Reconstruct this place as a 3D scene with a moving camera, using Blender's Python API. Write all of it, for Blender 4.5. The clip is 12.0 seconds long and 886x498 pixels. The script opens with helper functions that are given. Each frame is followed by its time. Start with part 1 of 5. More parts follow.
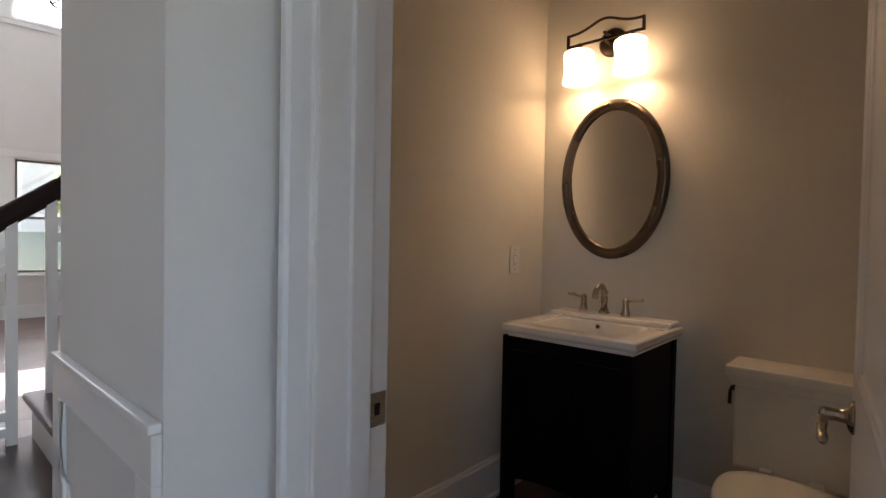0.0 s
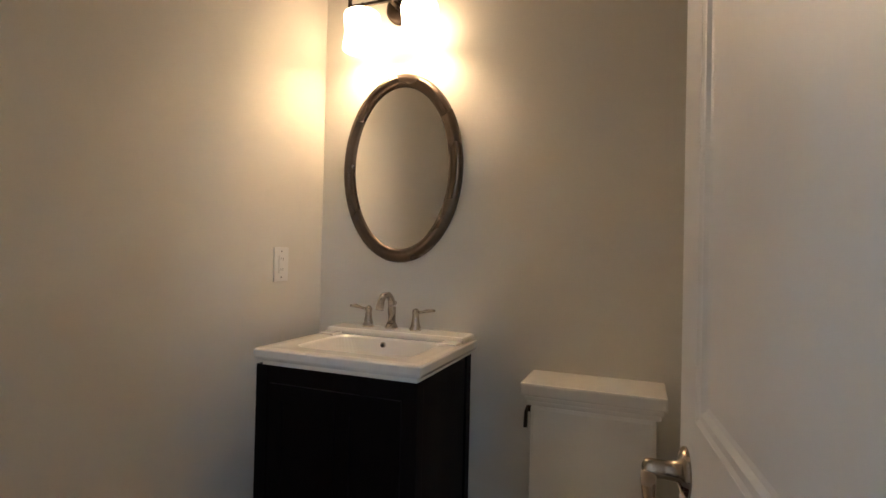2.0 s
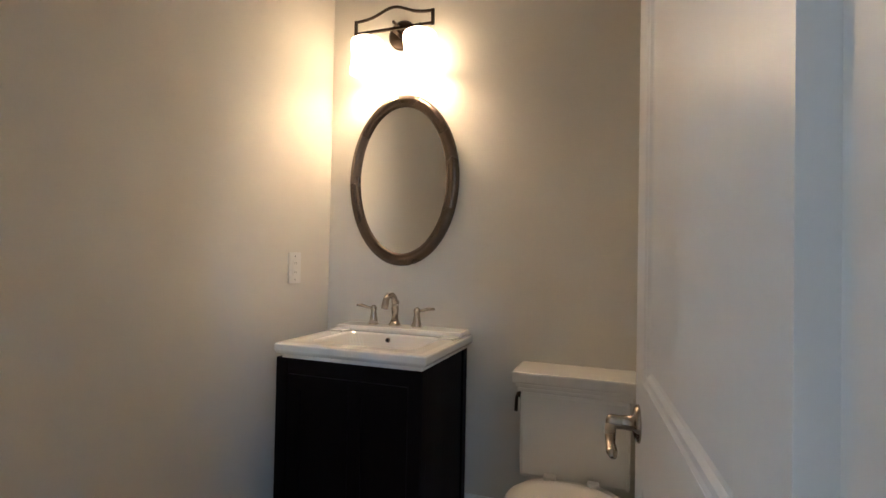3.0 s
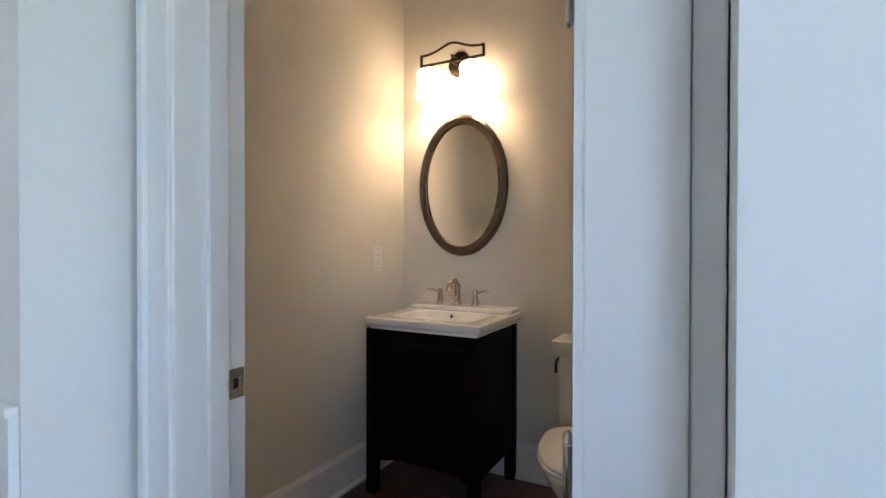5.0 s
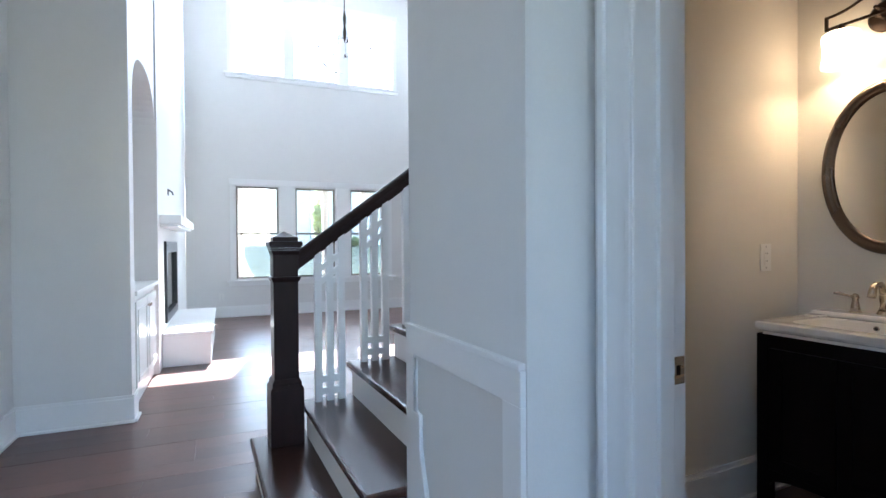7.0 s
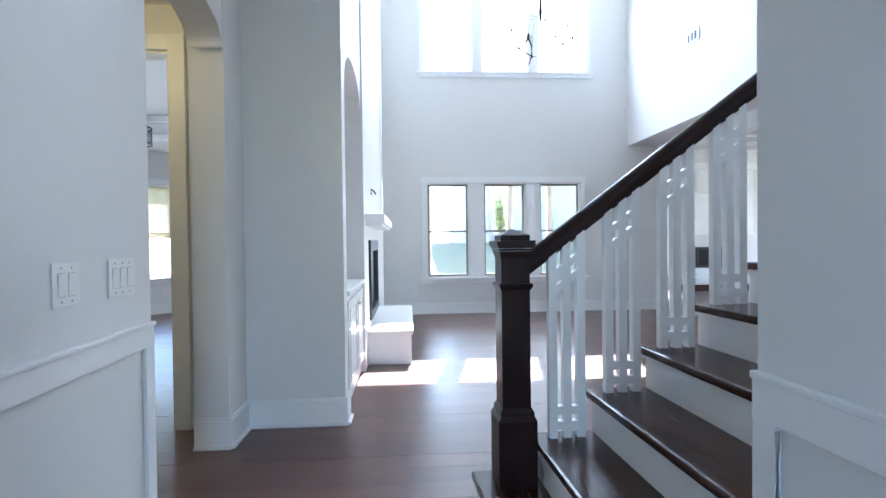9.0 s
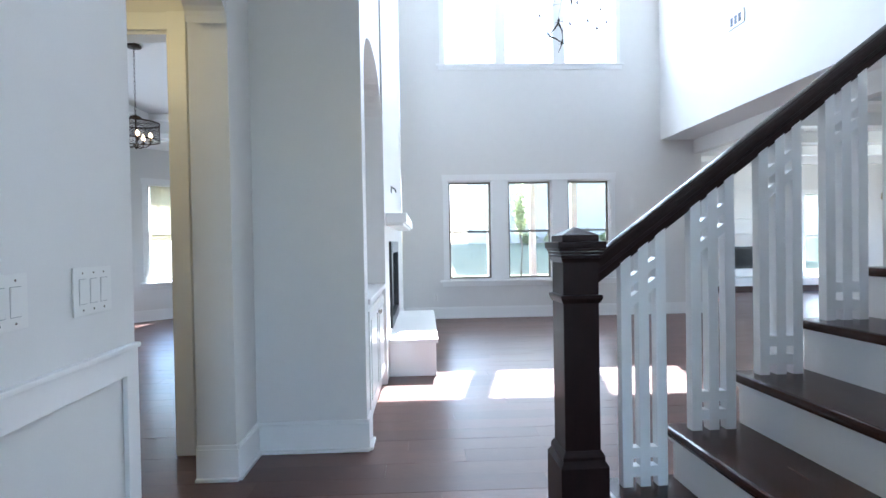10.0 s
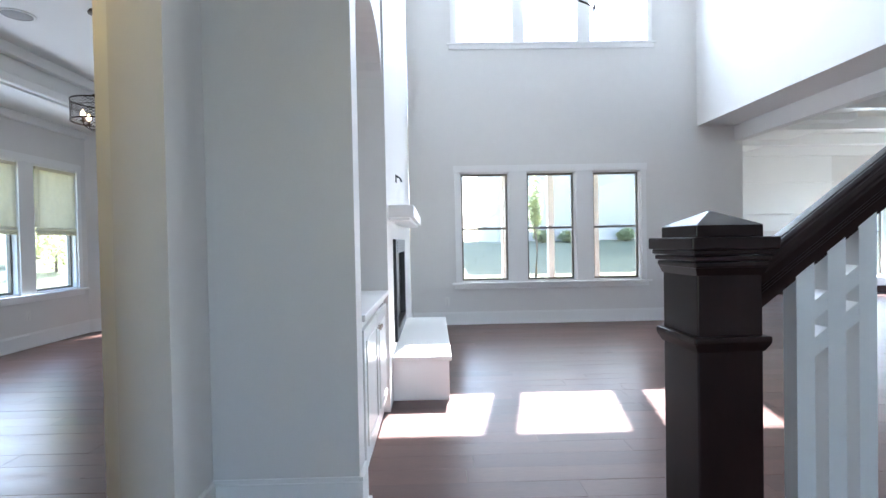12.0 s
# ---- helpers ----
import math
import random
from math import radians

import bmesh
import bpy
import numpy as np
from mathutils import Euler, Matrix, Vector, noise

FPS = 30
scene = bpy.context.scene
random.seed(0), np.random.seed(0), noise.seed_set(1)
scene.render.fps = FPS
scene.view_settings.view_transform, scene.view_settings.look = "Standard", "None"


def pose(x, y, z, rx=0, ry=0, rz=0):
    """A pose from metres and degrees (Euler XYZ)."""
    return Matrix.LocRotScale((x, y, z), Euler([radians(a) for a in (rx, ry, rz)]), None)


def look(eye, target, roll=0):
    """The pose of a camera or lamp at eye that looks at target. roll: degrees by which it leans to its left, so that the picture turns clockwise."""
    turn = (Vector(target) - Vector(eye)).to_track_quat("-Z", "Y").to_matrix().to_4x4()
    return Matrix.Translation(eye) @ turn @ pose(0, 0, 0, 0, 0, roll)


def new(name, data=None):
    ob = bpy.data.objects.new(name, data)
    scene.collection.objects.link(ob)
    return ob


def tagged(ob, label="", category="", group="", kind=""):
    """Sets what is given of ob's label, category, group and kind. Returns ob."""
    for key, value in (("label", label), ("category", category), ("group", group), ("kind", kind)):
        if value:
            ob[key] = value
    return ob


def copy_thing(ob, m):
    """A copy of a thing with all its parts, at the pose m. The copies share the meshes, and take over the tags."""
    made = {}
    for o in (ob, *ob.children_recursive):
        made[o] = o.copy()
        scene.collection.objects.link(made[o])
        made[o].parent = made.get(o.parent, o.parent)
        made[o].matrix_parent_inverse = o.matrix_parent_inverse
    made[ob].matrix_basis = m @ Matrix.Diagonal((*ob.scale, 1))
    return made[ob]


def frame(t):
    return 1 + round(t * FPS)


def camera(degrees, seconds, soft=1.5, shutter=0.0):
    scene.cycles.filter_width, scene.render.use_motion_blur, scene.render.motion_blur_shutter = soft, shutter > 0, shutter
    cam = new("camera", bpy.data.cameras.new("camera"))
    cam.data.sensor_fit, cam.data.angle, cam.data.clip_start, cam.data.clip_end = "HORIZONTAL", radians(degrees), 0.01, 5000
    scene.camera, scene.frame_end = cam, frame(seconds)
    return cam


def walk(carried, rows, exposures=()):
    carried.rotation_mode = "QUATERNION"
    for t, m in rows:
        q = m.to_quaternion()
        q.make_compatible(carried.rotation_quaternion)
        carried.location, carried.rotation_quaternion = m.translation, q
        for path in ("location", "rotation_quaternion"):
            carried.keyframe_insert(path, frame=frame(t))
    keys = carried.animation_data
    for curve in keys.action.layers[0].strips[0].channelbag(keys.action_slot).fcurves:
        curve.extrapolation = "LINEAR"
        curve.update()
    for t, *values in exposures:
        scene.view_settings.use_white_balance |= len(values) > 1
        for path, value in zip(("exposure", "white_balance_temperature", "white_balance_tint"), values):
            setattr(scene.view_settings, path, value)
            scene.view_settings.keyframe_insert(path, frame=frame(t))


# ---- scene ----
cam = camera(82.8, 12.0)
PATH = [
    (0, (0.17, 0.155, 1.232), (1.653, 1.496, 1.186), 1.1),
    (0.5, (0.313, 0.186, 1.22), (1.963, 1.315, 1.176), 1.2),
    (1, (0.486, 0.252, 1.194), (2.278, 1.14, 1.191), 1.6),
    (1.5, (0.656, 0.269, 1.186), (2.489, 1.068, 1.199), 1.5),
    (2, (0.685, 0.269, 1.178), (2.544, 1.004, 1.202), 1.3),
    (2.5, (0.6, 0.263, 1.185), (2.476, 0.956, 1.211), 1.2),
    (3, (0.469, 0.229, 1.184), (2.344, 0.922, 1.218), 1.1),
    (4.8, (0.088, 0.0, 1.214), (1.897, 0.851, 1.191), 0.1),
    (5, (0.055, -0.017, 1.206), (1.818, 0.927, 1.188), 0.1),
    (5.5, (-0.036, -0.056, 1.203), (1.548, 1.166, 1.186), 0.1),
    (6, (-0.098, -0.048, 1.199), (1.281, 1.401, 1.184), -0.2),
    (6.5, (-0.149, -0.001, 1.205), (0.975, 1.653, 1.184), -0.3),
    (7, (-0.192, 0.069, 1.206), (0.682, 1.867, 1.184), -0.4),
    (7.5, (-0.254, 0.16, 1.22), (0.399, 2.05, 1.197), -0.4),
    (7.7, (-0.273, 0.222, 1.220), (0.272, 2.146, 1.198), -0.8),
    (9.3, (-0.335, 0.791, 1.22), (-0.13, 2.78, 1.192), -0.8),
    (9.5, (-0.341, 0.877, 1.221), (-0.149, 2.867, 1.194), -1.0),
    (10, (-0.389, 1.081, 1.226), (-0.226, 3.074, 1.201), -1.0),
    (10.5, (-0.424, 1.267, 1.233), (-0.263, 3.26, 1.204), -1.0),
    (11, (-0.387, 1.492, 1.234), (-0.235, 3.486, 1.205), -1.2),
    (11.5, (-0.368, 1.676, 1.219), (-0.229, 3.671, 1.196), -1.2),
    (12, (-0.365, 1.847, 1.224), (-0.239, 3.843, 1.193), -1.1),
]
EXPOSURES = [
    (0.0, 3.2, 6850, 19), (0.8, 3.45, 7100, 17), (1.5, 3.64, 6600, 13), (2.5, 4.28, 5850, 9), (3.2, 4.25, 5750, 9), (4.8, 4.2, 5950, 11),
    (5.5, 4.12, 5900, 12), (6.5, 3.93, 5650, 11), (7.5, 3.68, 5500, 10), (9.5, 3.66, 5450, 10), (10.5, 3.66, 5550, 10), (12.0, 3.53, 5700, 11)]
walk(cam, [(t, look(eye, target, roll)) for t, eye, target, roll in PATH], EXPOSURES)

# ---- light ----
G = Matrix.Translation((-0.6, 4.074, 0)) @ Matrix.Rotation(radians(-2.6), 4, "Z") @ Matrix.Translation((0.6, -4.074, 0))
WORLD = bpy.data.worlds.new("world")
scene.world = WORLD
WORLD.use_nodes = True
SUN_WAY = (G.to_3x3() @ Vector((-0.205, -1.0, -1.233))).normalized()
sky = WORLD.node_tree.nodes.new("ShaderNodeTexSky")
sky.sky_type, sky.sun_disc = "NISHITA", False
sky.sun_elevation = math.asin(-SUN_WAY.z)
sky.sun_rotation = math.atan2(-SUN_WAY.x, -SUN_WAY.y)
WORLD.node_tree.links.new(sky.outputs[0], WORLD.node_tree.nodes["Background"].inputs[0])
WORLD.node_tree.nodes["Background"].inputs[1].default_value = 0.15
sun = new("sun", bpy.data.lights.new("sun", "SUN"))
sun.data.energy, sun.data.angle, sun.data.color = 5.0, radians(0.53), (1.0, 0.95, 0.88)
sun.matrix_world = look((0, 0, 30), Vector((0, 0, 30)) + SUN_WAY)


def opening_light(place, target, wide, high, watts, colour=(0.86, 0.93, 1.0)):
    """Sky light in a window's opening, or in one added unseen."""
    lamp = new("opening_light", bpy.data.lights.new("opening_light", "AREA"))
    lamp.data.shape, lamp.data.size, lamp.data.size_y = "RECTANGLE", wide, high
    lamp.data.energy, lamp.data.color = watts, colour
    lamp.matrix_world = look(place, target)
    return lamp


def point_light(place, watts, colour, size=0.03):
    lamp = new("bulb_light", bpy.data.lights.new("bulb_light", "POINT"))
    lamp.data.energy, lamp.data.color, lamp.data.shadow_soft_size = watts, colour, size
    lamp.location = place
    return lamp


g = lambda x, y, z: tuple(G @ Vector((x, y, z)))
opening_light(g(1.5, 9.42, 4.75), g(1.5, 4.0, 3.0), 2.9, 1.35, 22)
opening_light(g(1.45, 9.12, 1.42), g(1.45, 4.0, 1.2), 2.6, 1.5, 3.0)
opening_light(g(8.85, 12.2, 1.3), g(8.4, 8.0, 1.0), 0.7, 1.7, 1.6)
# The east kitchen opening lies out of view, added to brighten that side.
opening_light(g(10.8, 8.2, 1.5), g(6.0, 8.2, 1.2), 3.2, 2.0, 6.5)
opening_light(g(-5.2, 7.0, 1.35), g(-2.0, 7.0, 1.0), 2.6, 1.5, 5.5)
# Hall daylight comes through two made-up openings, both out of view.
opening_light((-0.45, -3.9, 1.6), (-0.3, 0, 1.5), 1.1, 2.2, 0.22, (0.80, 0.90, 1.0))
opening_light((-1.42, -0.70, 1.75), (0.5, -0.65, 1.4), 0.46, 1.05, 0.14, (0.80, 0.90, 1.0))
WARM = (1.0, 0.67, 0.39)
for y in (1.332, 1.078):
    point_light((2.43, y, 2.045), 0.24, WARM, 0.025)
point_light((-2.1, 3.3, 2.5), 0.45, (1.0, 0.74, 0.32), 0.06)

# ---- materials ----


def material(name, colour, rough=0.5, metal=0.0, grain=0.0, scale=30.0, bump=0.0, stretch=(1, 1, 1), spec=0.5, vary=0.0, coat=0.0):
    m = bpy.data.materials.new(name)
    m.use_nodes = True
    nt = m.node_tree
    b = nt.nodes["Principled BSDF"]
    b.inputs["Roughness"].default_value, b.inputs["Metallic"].default_value = rough, metal
    b.inputs["Specular IOR Level"].default_value, b.inputs["Coat Weight"].default_value = spec, coat
    b.inputs["Coat Roughness"].default_value = 0.12
    base = nt.nodes.new("ShaderNodeRGB")
    base.outputs[0].default_value = (*colour, 1)
    last = base.outputs[0]
    tc = nt.nodes.new("ShaderNodeTexCoord")
    mp = nt.nodes.new("ShaderNodeMapping")
    mp.inputs["Scale"].default_value = stretch
    nt.links.new(tc.outputs["Object"], mp.inputs[0])
    fine = nt.nodes.new("ShaderNodeTexNoise")
    fine.inputs["Scale"].default_value, fine.inputs["Detail"].default_value = scale, 6
    nt.links.new(mp.outputs[0], fine.inputs["Vector"])
    coarse = nt.nodes.new("ShaderNodeTexNoise")
    coarse.inputs["Scale"].default_value, coarse.inputs["Detail"].default_value = scale * 0.07, 3
    nt.links.new(mp.outputs[0], coarse.inputs["Vector"])

    def shift(source, amount, value):
        hsv = nt.nodes.new("ShaderNodeHueSaturation")
        mr = nt.nodes.new("ShaderNodeMapRange")
        mr.inputs["To Min"].default_value, mr.inputs["To Max"].default_value = 1 - amount, 1 + amount
        nt.links.new(value, mr.inputs["Value"])
        nt.links.new(mr.outputs[0], hsv.inputs["Value"])
        nt.links.new(source, hsv.inputs["Color"])
        return hsv.outputs[0]

    if grain:
        last = shift(last, grain, fine.outputs["Fac"])
        last = shift(last, grain, coarse.outputs["Fac"])
        rr = nt.nodes.new("ShaderNodeMapRange")
        rr.inputs["To Min"].default_value, rr.inputs["To Max"].default_value = max(rough - 0.08, 0.02), min(rough + 0.08, 1)
        nt.links.new(coarse.outputs["Fac"], rr.inputs["Value"])
        nt.links.new(rr.outputs[0], b.inputs["Roughness"])
    if vary:
        info = nt.nodes.new("ShaderNodeObjectInfo")
        geo = nt.nodes.new("ShaderNodeNewGeometry")
        add = nt.nodes.new("ShaderNodeMath")
        add.operation = "ADD"
        frac = nt.nodes.new("ShaderNodeMath")
        frac.operation = "FRACT"
        nt.links.new(info.outputs["Random"], add.inputs[0])
        nt.links.new(geo.outputs["Random Per Island"], add.inputs[1])
        nt.links.new(add.outputs[0], frac.inputs[0])
        last = shift(last, vary, frac.outputs[0])
    nt.links.new(last, b.inputs["Base Color"])
    if bump:
        bn = nt.nodes.new("ShaderNodeBump")
        bn.inputs["Strength"].default_value, bn.inputs["Distance"].default_value = bump, 0.004
        nt.links.new(fine.outputs["Fac"], bn.inputs["Height"])
        nt.links.new(bn.outputs[0], b.inputs["Normal"])
    return m


def glass(name, tint=(1, 1, 1)):
    m = bpy.data.materials.new(name)
    m.use_nodes = True
    nt = m.node_tree
    nt.nodes.remove(nt.nodes["Principled BSDF"])
    clear, shine, mix = nt.nodes.new("ShaderNodeBsdfTransparent"), nt.nodes.new("ShaderNodeBsdfGlossy"), nt.nodes.new("ShaderNodeMixShader")
    clear.inputs[0].default_value = (*tint, 1)
    shine.inputs["Roughness"].default_value = 0.02
    mix.inputs[0].default_value = 0.06
    nt.links.new(clear.outputs[0], mix.inputs[1])
    nt.links.new(shine.outputs[0], mix.inputs[2])
    nt.links.new(mix.outputs[0], nt.nodes["Material Output"].inputs[0])
    return m


def glow(name, colour, strength, base=(0.9, 0.88, 0.82)):
    m = material(name, base, 0.35)
    b = m.node_tree.nodes["Principled BSDF"]
    b.inputs["Emission Color"].default_value, b.inputs["Emission Strength"].default_value = (*colour, 1), strength
    return m


PAINT = material("wall_paint", (0.76, 0.75, 0.73), 0.62, grain=0.02, scale=140, bump=0.06, spec=0.3)
# Deeper copy of the wall paint; its tone holds back bounce in the powder room.
GREIGE = material("greige_wall_paint", (0.71, 0.68, 0.61), 0.6, grain=0.025, scale=140, bump=0.07, spec=0.3)
CEIL = material("ceiling_paint", (0.80, 0.80, 0.79), 0.75, grain=0.015, scale=120, bump=0.05, spec=0.2)
TRIM = material("trim_paint", (0.85, 0.85, 0.84), 0.34, grain=0.015, scale=60, bump=0.03)
CABINET = material("cabinet_paint", (0.80, 0.80, 0.78), 0.3, grain=0.01, scale=50)
FLOOR = material("walnut_planks", (0.110, 0.058, 0.047), 0.32, grain=0.34, scale=22, bump=0.10, stretch=(0.6, 6, 6), vary=0.2, coat=0.04, spec=0.4)
TREAD = material("walnut_tread", (0.050, 0.022, 0.015), 0.24, grain=0.3, scale=24, bump=0.05, stretch=(6, 0.5, 6), coat=0.12, spec=0.22)
RAIL = material("dark_stained_oak", (0.021, 0.0095, 0.0085), 0.36, grain=0.35, scale=28, bump=0.015, stretch=(1, 1, 0.3), coat=0.14, spec=0.18)
ESPRESSO = material("espresso_wood", (0.0055, 0.0038, 0.004), 0.5, grain=0.3, scale=30, bump=0.05, stretch=(3, 3, 0.4), spec=0.07)
BRONZE = material("oil_rubbed_bronze", (0.035, 0.024, 0.017), 0.38, 0.75, grain=0.3, scale=60)
NICKEL = material("brushed_nickel", (0.42, 0.365, 0.305), 0.26, 1.0, grain=0.08, scale=90, stretch=(1, 1, 6))
MIRRORFRAME = material("pewter_frame", (0.12, 0.092, 0.073), 0.28, 0.85, grain=0.12, scale=70)
MIRROR = material("mirror_glass", (0.86, 0.86, 0.84), 0.012, 1.0)
CHINA = material("vitreous_china", (0.84, 0.82, 0.76), 0.12, grain=0.008, scale=20, spec=0.6, coat=0.3)
PLASTIC = material("white_plastic", (0.80, 0.79, 0.76), 0.35)
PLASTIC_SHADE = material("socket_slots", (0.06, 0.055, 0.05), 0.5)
FRAME = material("window_frame_taupe", (0.20, 0.182, 0.148), 0.45, grain=0.1, scale=40)
BLACK = material("black_metal", (0.008, 0.008, 0.009), 0.3, 0.4)
QUARTZ = material("hearth_stone", (0.80, 0.80, 0.78), 0.42, grain=0.03, scale=40, bump=0.04)
LINEN = material("linen_shade", (0.66, 0.62, 0.50), 0.9, grain=0.08, scale=260, bump=0.2)
MESH = material("metal_mesh", (0.035, 0.026, 0.02), 0.5, 0.6)
GLASS = glass("window_glass", (0.90, 0.92, 0.91))
GLOBE = glass("pendant_glass", (0.8, 0.74, 0.6))
SHADE = glow("opal_glass_lit", (1.0, 0.68, 0.40), 0.6)
BULB = glow("warm_bulb", (1.0, 0.62, 0.28), 2.5)
GRASS = material("lawn", (0.17, 0.16, 0.085), 0.95, grain=0.35, scale=8)
PAVE = material("patio_concrete", (0.42, 0.41, 0.39), 0.85, grain=0.12, scale=14, bump=0.1)
LEAF = material("hedge_leaves", (0.15, 0.165, 0.10), 0.75, grain=0.4, scale=12, vary=0.35)
CREAM = material("cream_post_paint", (0.88, 0.86, 0.80), 0.5, grain=0.03, scale=40)
see = LEAF.node_tree.nodes.new("ShaderNodeBsdfTranslucent")
see.inputs[0].default_value = (0.52, 0.54, 0.30, 1)
both = LEAF.node_tree.nodes.new("ShaderNodeMixShader")
both.inputs[0].default_value = 0.8
LEAF.node_tree.links.new(LEAF.node_tree.nodes["Principled BSDF"].outputs[0], both.inputs[1])
LEAF.node_tree.links.new(see.outputs[0], both.inputs[2])
LEAF.node_tree.links.new(both.outputs[0], LEAF.node_tree.nodes["Material Output"].inputs[0])
BARK = material("bark", (0.12, 0.09, 0.065), 0.9, grain=0.3, scale=20, bump=0.3)
BRICK = material("pale_brick", (0.52, 0.475, 0.41), 0.85, grain=0.3, scale=10, vary=0.2)
FAR_PANE = material("far_pane", (0.60, 0.61, 0.62), 0.2)
ROOF = material("roof_shingle", (0.10, 0.10, 0.105), 0.9, grain=0.2, scale=18)

# ---- building helpers ----
HERE = Matrix.Identity(4)


def box(bm, x0, x1, y0, y1, z0, z1, bevel=0.0):
    lo, hi = Vector((min(x0, x1), min(y0, y1), min(z0, z1))), Vector((max(x0, x1), max(y0, y1), max(z0, z1)))
    m = Matrix.Translation((lo + hi) / 2) @ Matrix.Diagonal((*(hi - lo), 1))
    verts = bmesh.ops.create_cube(bm, size=1, matrix=m)["verts"]
    if bevel:
        edges = list({e for v in verts for e in v.link_edges})
        bmesh.ops.bevel(bm, geom=edges, offset=bevel, segments=2, affect="EDGES", profile=0.6)
    return bm


def boxes(*rows, bevel=0.0):
    bm = bmesh.new()
    for r in rows:
        box(bm, *r, bevel=bevel)
    return bm


def lathe(rings, sides=28, at=(0, 0, 0), axis="Z", cap=True):
    """A turned shape from (radius, height) rings."""
    bm = bmesh.new()
    loops = []
    for r, h in rings:
        loops.append([bm.verts.new((r * math.cos(a), r * math.sin(a), h)) for a in (2 * math.pi * k / sides for k in range(sides))])
    for a, b in zip(loops, loops[1:]):
        for k in range(sides):
            bm.faces.new((a[k], a[(k + 1) % sides], b[(k + 1) % sides], b[k]))
    if cap:
        bm.faces.new(loops[0][::-1])
        bm.faces.new(loops[-1])
    turn = {"Z": Matrix.Identity(4), "X": Matrix.Rotation(math.pi / 2, 4, "Y"), "Y": Matrix.Rotation(-math.pi / 2, 4, "X")}[axis]
    bm.transform(Matrix.Translation(at) @ turn)
    for f in bm.faces:
        f.smooth = True
    bmesh.ops.recalc_face_normals(bm, faces=bm.faces)
    return bm


def tube(points, radius, sides=10, flat=1.0):
    """A round bar along a line of points; radius may be a list."""
    bm = bmesh.new()
    pts = [Vector(p) for p in points]
    loops = []
    for i, p in enumerate(pts):
        way = (pts[min(i + 1, len(pts) - 1)] - pts[max(i - 1, 0)]).normalized()
        side = way.cross(Vector((0, 0, 1)))
        side = side.normalized() if side.length > 1e-3 else Vector((1, 0, 0))
        up = side.cross(way)
        r = radius[i] if isinstance(radius, (list, tuple)) else radius
        loops.append([bm.verts.new(p + r * (math.cos(a) * side + flat * math.sin(a) * up)) for a in (2 * math.pi * k / sides for k in range(sides))])
    for a, b in zip(loops, loops[1:]):
        for k in range(sides):
            bm.faces.new((a[k], a[(k + 1) % sides], b[(k + 1) % sides], b[k]))
    bm.faces.new(loops[0][::-1])
    bm.faces.new(loops[-1])
    for f in bm.faces:
        f.smooth = True
    bmesh.ops.recalc_face_normals(bm, faces=bm.faces)
    return bm


def prism(outline, lo, hi, axis="Y"):
    """An outline of two coordinates pushed out along an axis; the two are the other axes in order."""
    def put(a, b, c):
        return {"X": (c, a, b), "Y": (a, c, b), "Z": (a, b, c)}[axis]
    bm = bmesh.new()
    one, two = [bm.verts.new(put(a, b, lo)) for a, b in outline], [bm.verts.new(put(a, b, hi)) for a, b in outline]
    n = len(outline)
    for k in range(n):
        bm.faces.new((one[k], one[(k + 1) % n], two[(k + 1) % n], two[k]))
    bm.faces.new(one[::-1])
    bm.faces.new(two)
    bmesh.ops.recalc_face_normals(bm, faces=bm.faces)
    return bm


def join(*bms):
    out = bmesh.new()
    for bm in bms:
        me = bpy.data.meshes.new("joined")
        bm.to_mesh(me)
        bm.free()
        out.from_mesh(me)
        bpy.data.meshes.remove(me)
    return out


def mesh_of(name, bm, mat):
    me = bpy.data.meshes.new(name)
    bm.to_mesh(me)
    bm.free()
    me.materials.append(mat)
    return me


def solid(name, bm, mat, label="", category="", group="", kind=""):
    """A top-level thing that is one mesh."""
    ob = new(name, mesh_of(name, bm, mat))
    ob.matrix_basis = HERE.copy()
    return tagged(ob, label, category, group, kind)


def thing(name, base, label, category, group="", kind=""):
    """A top-level thing: an Empty at its base, whose parts are built in house coordinates."""
    ob = new(name)
    ob.empty_display_size = 0.1
    ob.matrix_basis = HERE @ Matrix.Translation(base)
    ob["base"] = base
    return tagged(ob, label, category, group, kind)


def part(name, bm, mat, parent, label=""):
    base = Vector(parent["base"]) if "base" in parent else Vector((0, 0, 0))
    if "base" in parent:
        bm.transform(Matrix.Translation(-base))
    elif parent.parent is not None and "base" in parent.parent:
        bm.transform(Matrix.Translation(-Vector(parent.parent["base"])))
    ob = new(name, mesh_of(name, bm, mat))
    ob.parent = parent
    return tagged(ob, label)


def structure(name, bm, mat, label, category="wall"):
    return solid(name, bm, mat, label, category, kind="structure")

# ---- hall, powder room and stair walls ----
TOP = 5.95
structure("wall_hall_east_near", boxes((0.45, 0.785, -4.0, -0.032, 0, TOP)), PAINT, "white painted hall wall beside the powder room door")
structure("wall_hall_east_far", boxes((0.45, 0.785, 0.975, 1.65, 0, TOP)), PAINT, "white painted hall wall end beside the staircase")
structure("wall_powder_front", boxes((0.645, 0.785, -0.031, 0.105, 0, TOP), (0.645, 0.785, 0.858, 0.973, 0, TOP), (0.645, 0.785, 0.105, 0.858, 2.10, TOP)), PAINT, "painted wall round the recessed powder room doorway")
structure("wall_stair", boxes((0.787, 6.0, 1.585, 1.65, 0, TOP)), PAINT, "painted wall between staircase and powder room")
structure("wall_powder_back", boxes((2.537, 2.66, -0.12, 1.583, 0, 2.8)), GREIGE, "greige painted wall behind the vanity and toilet")
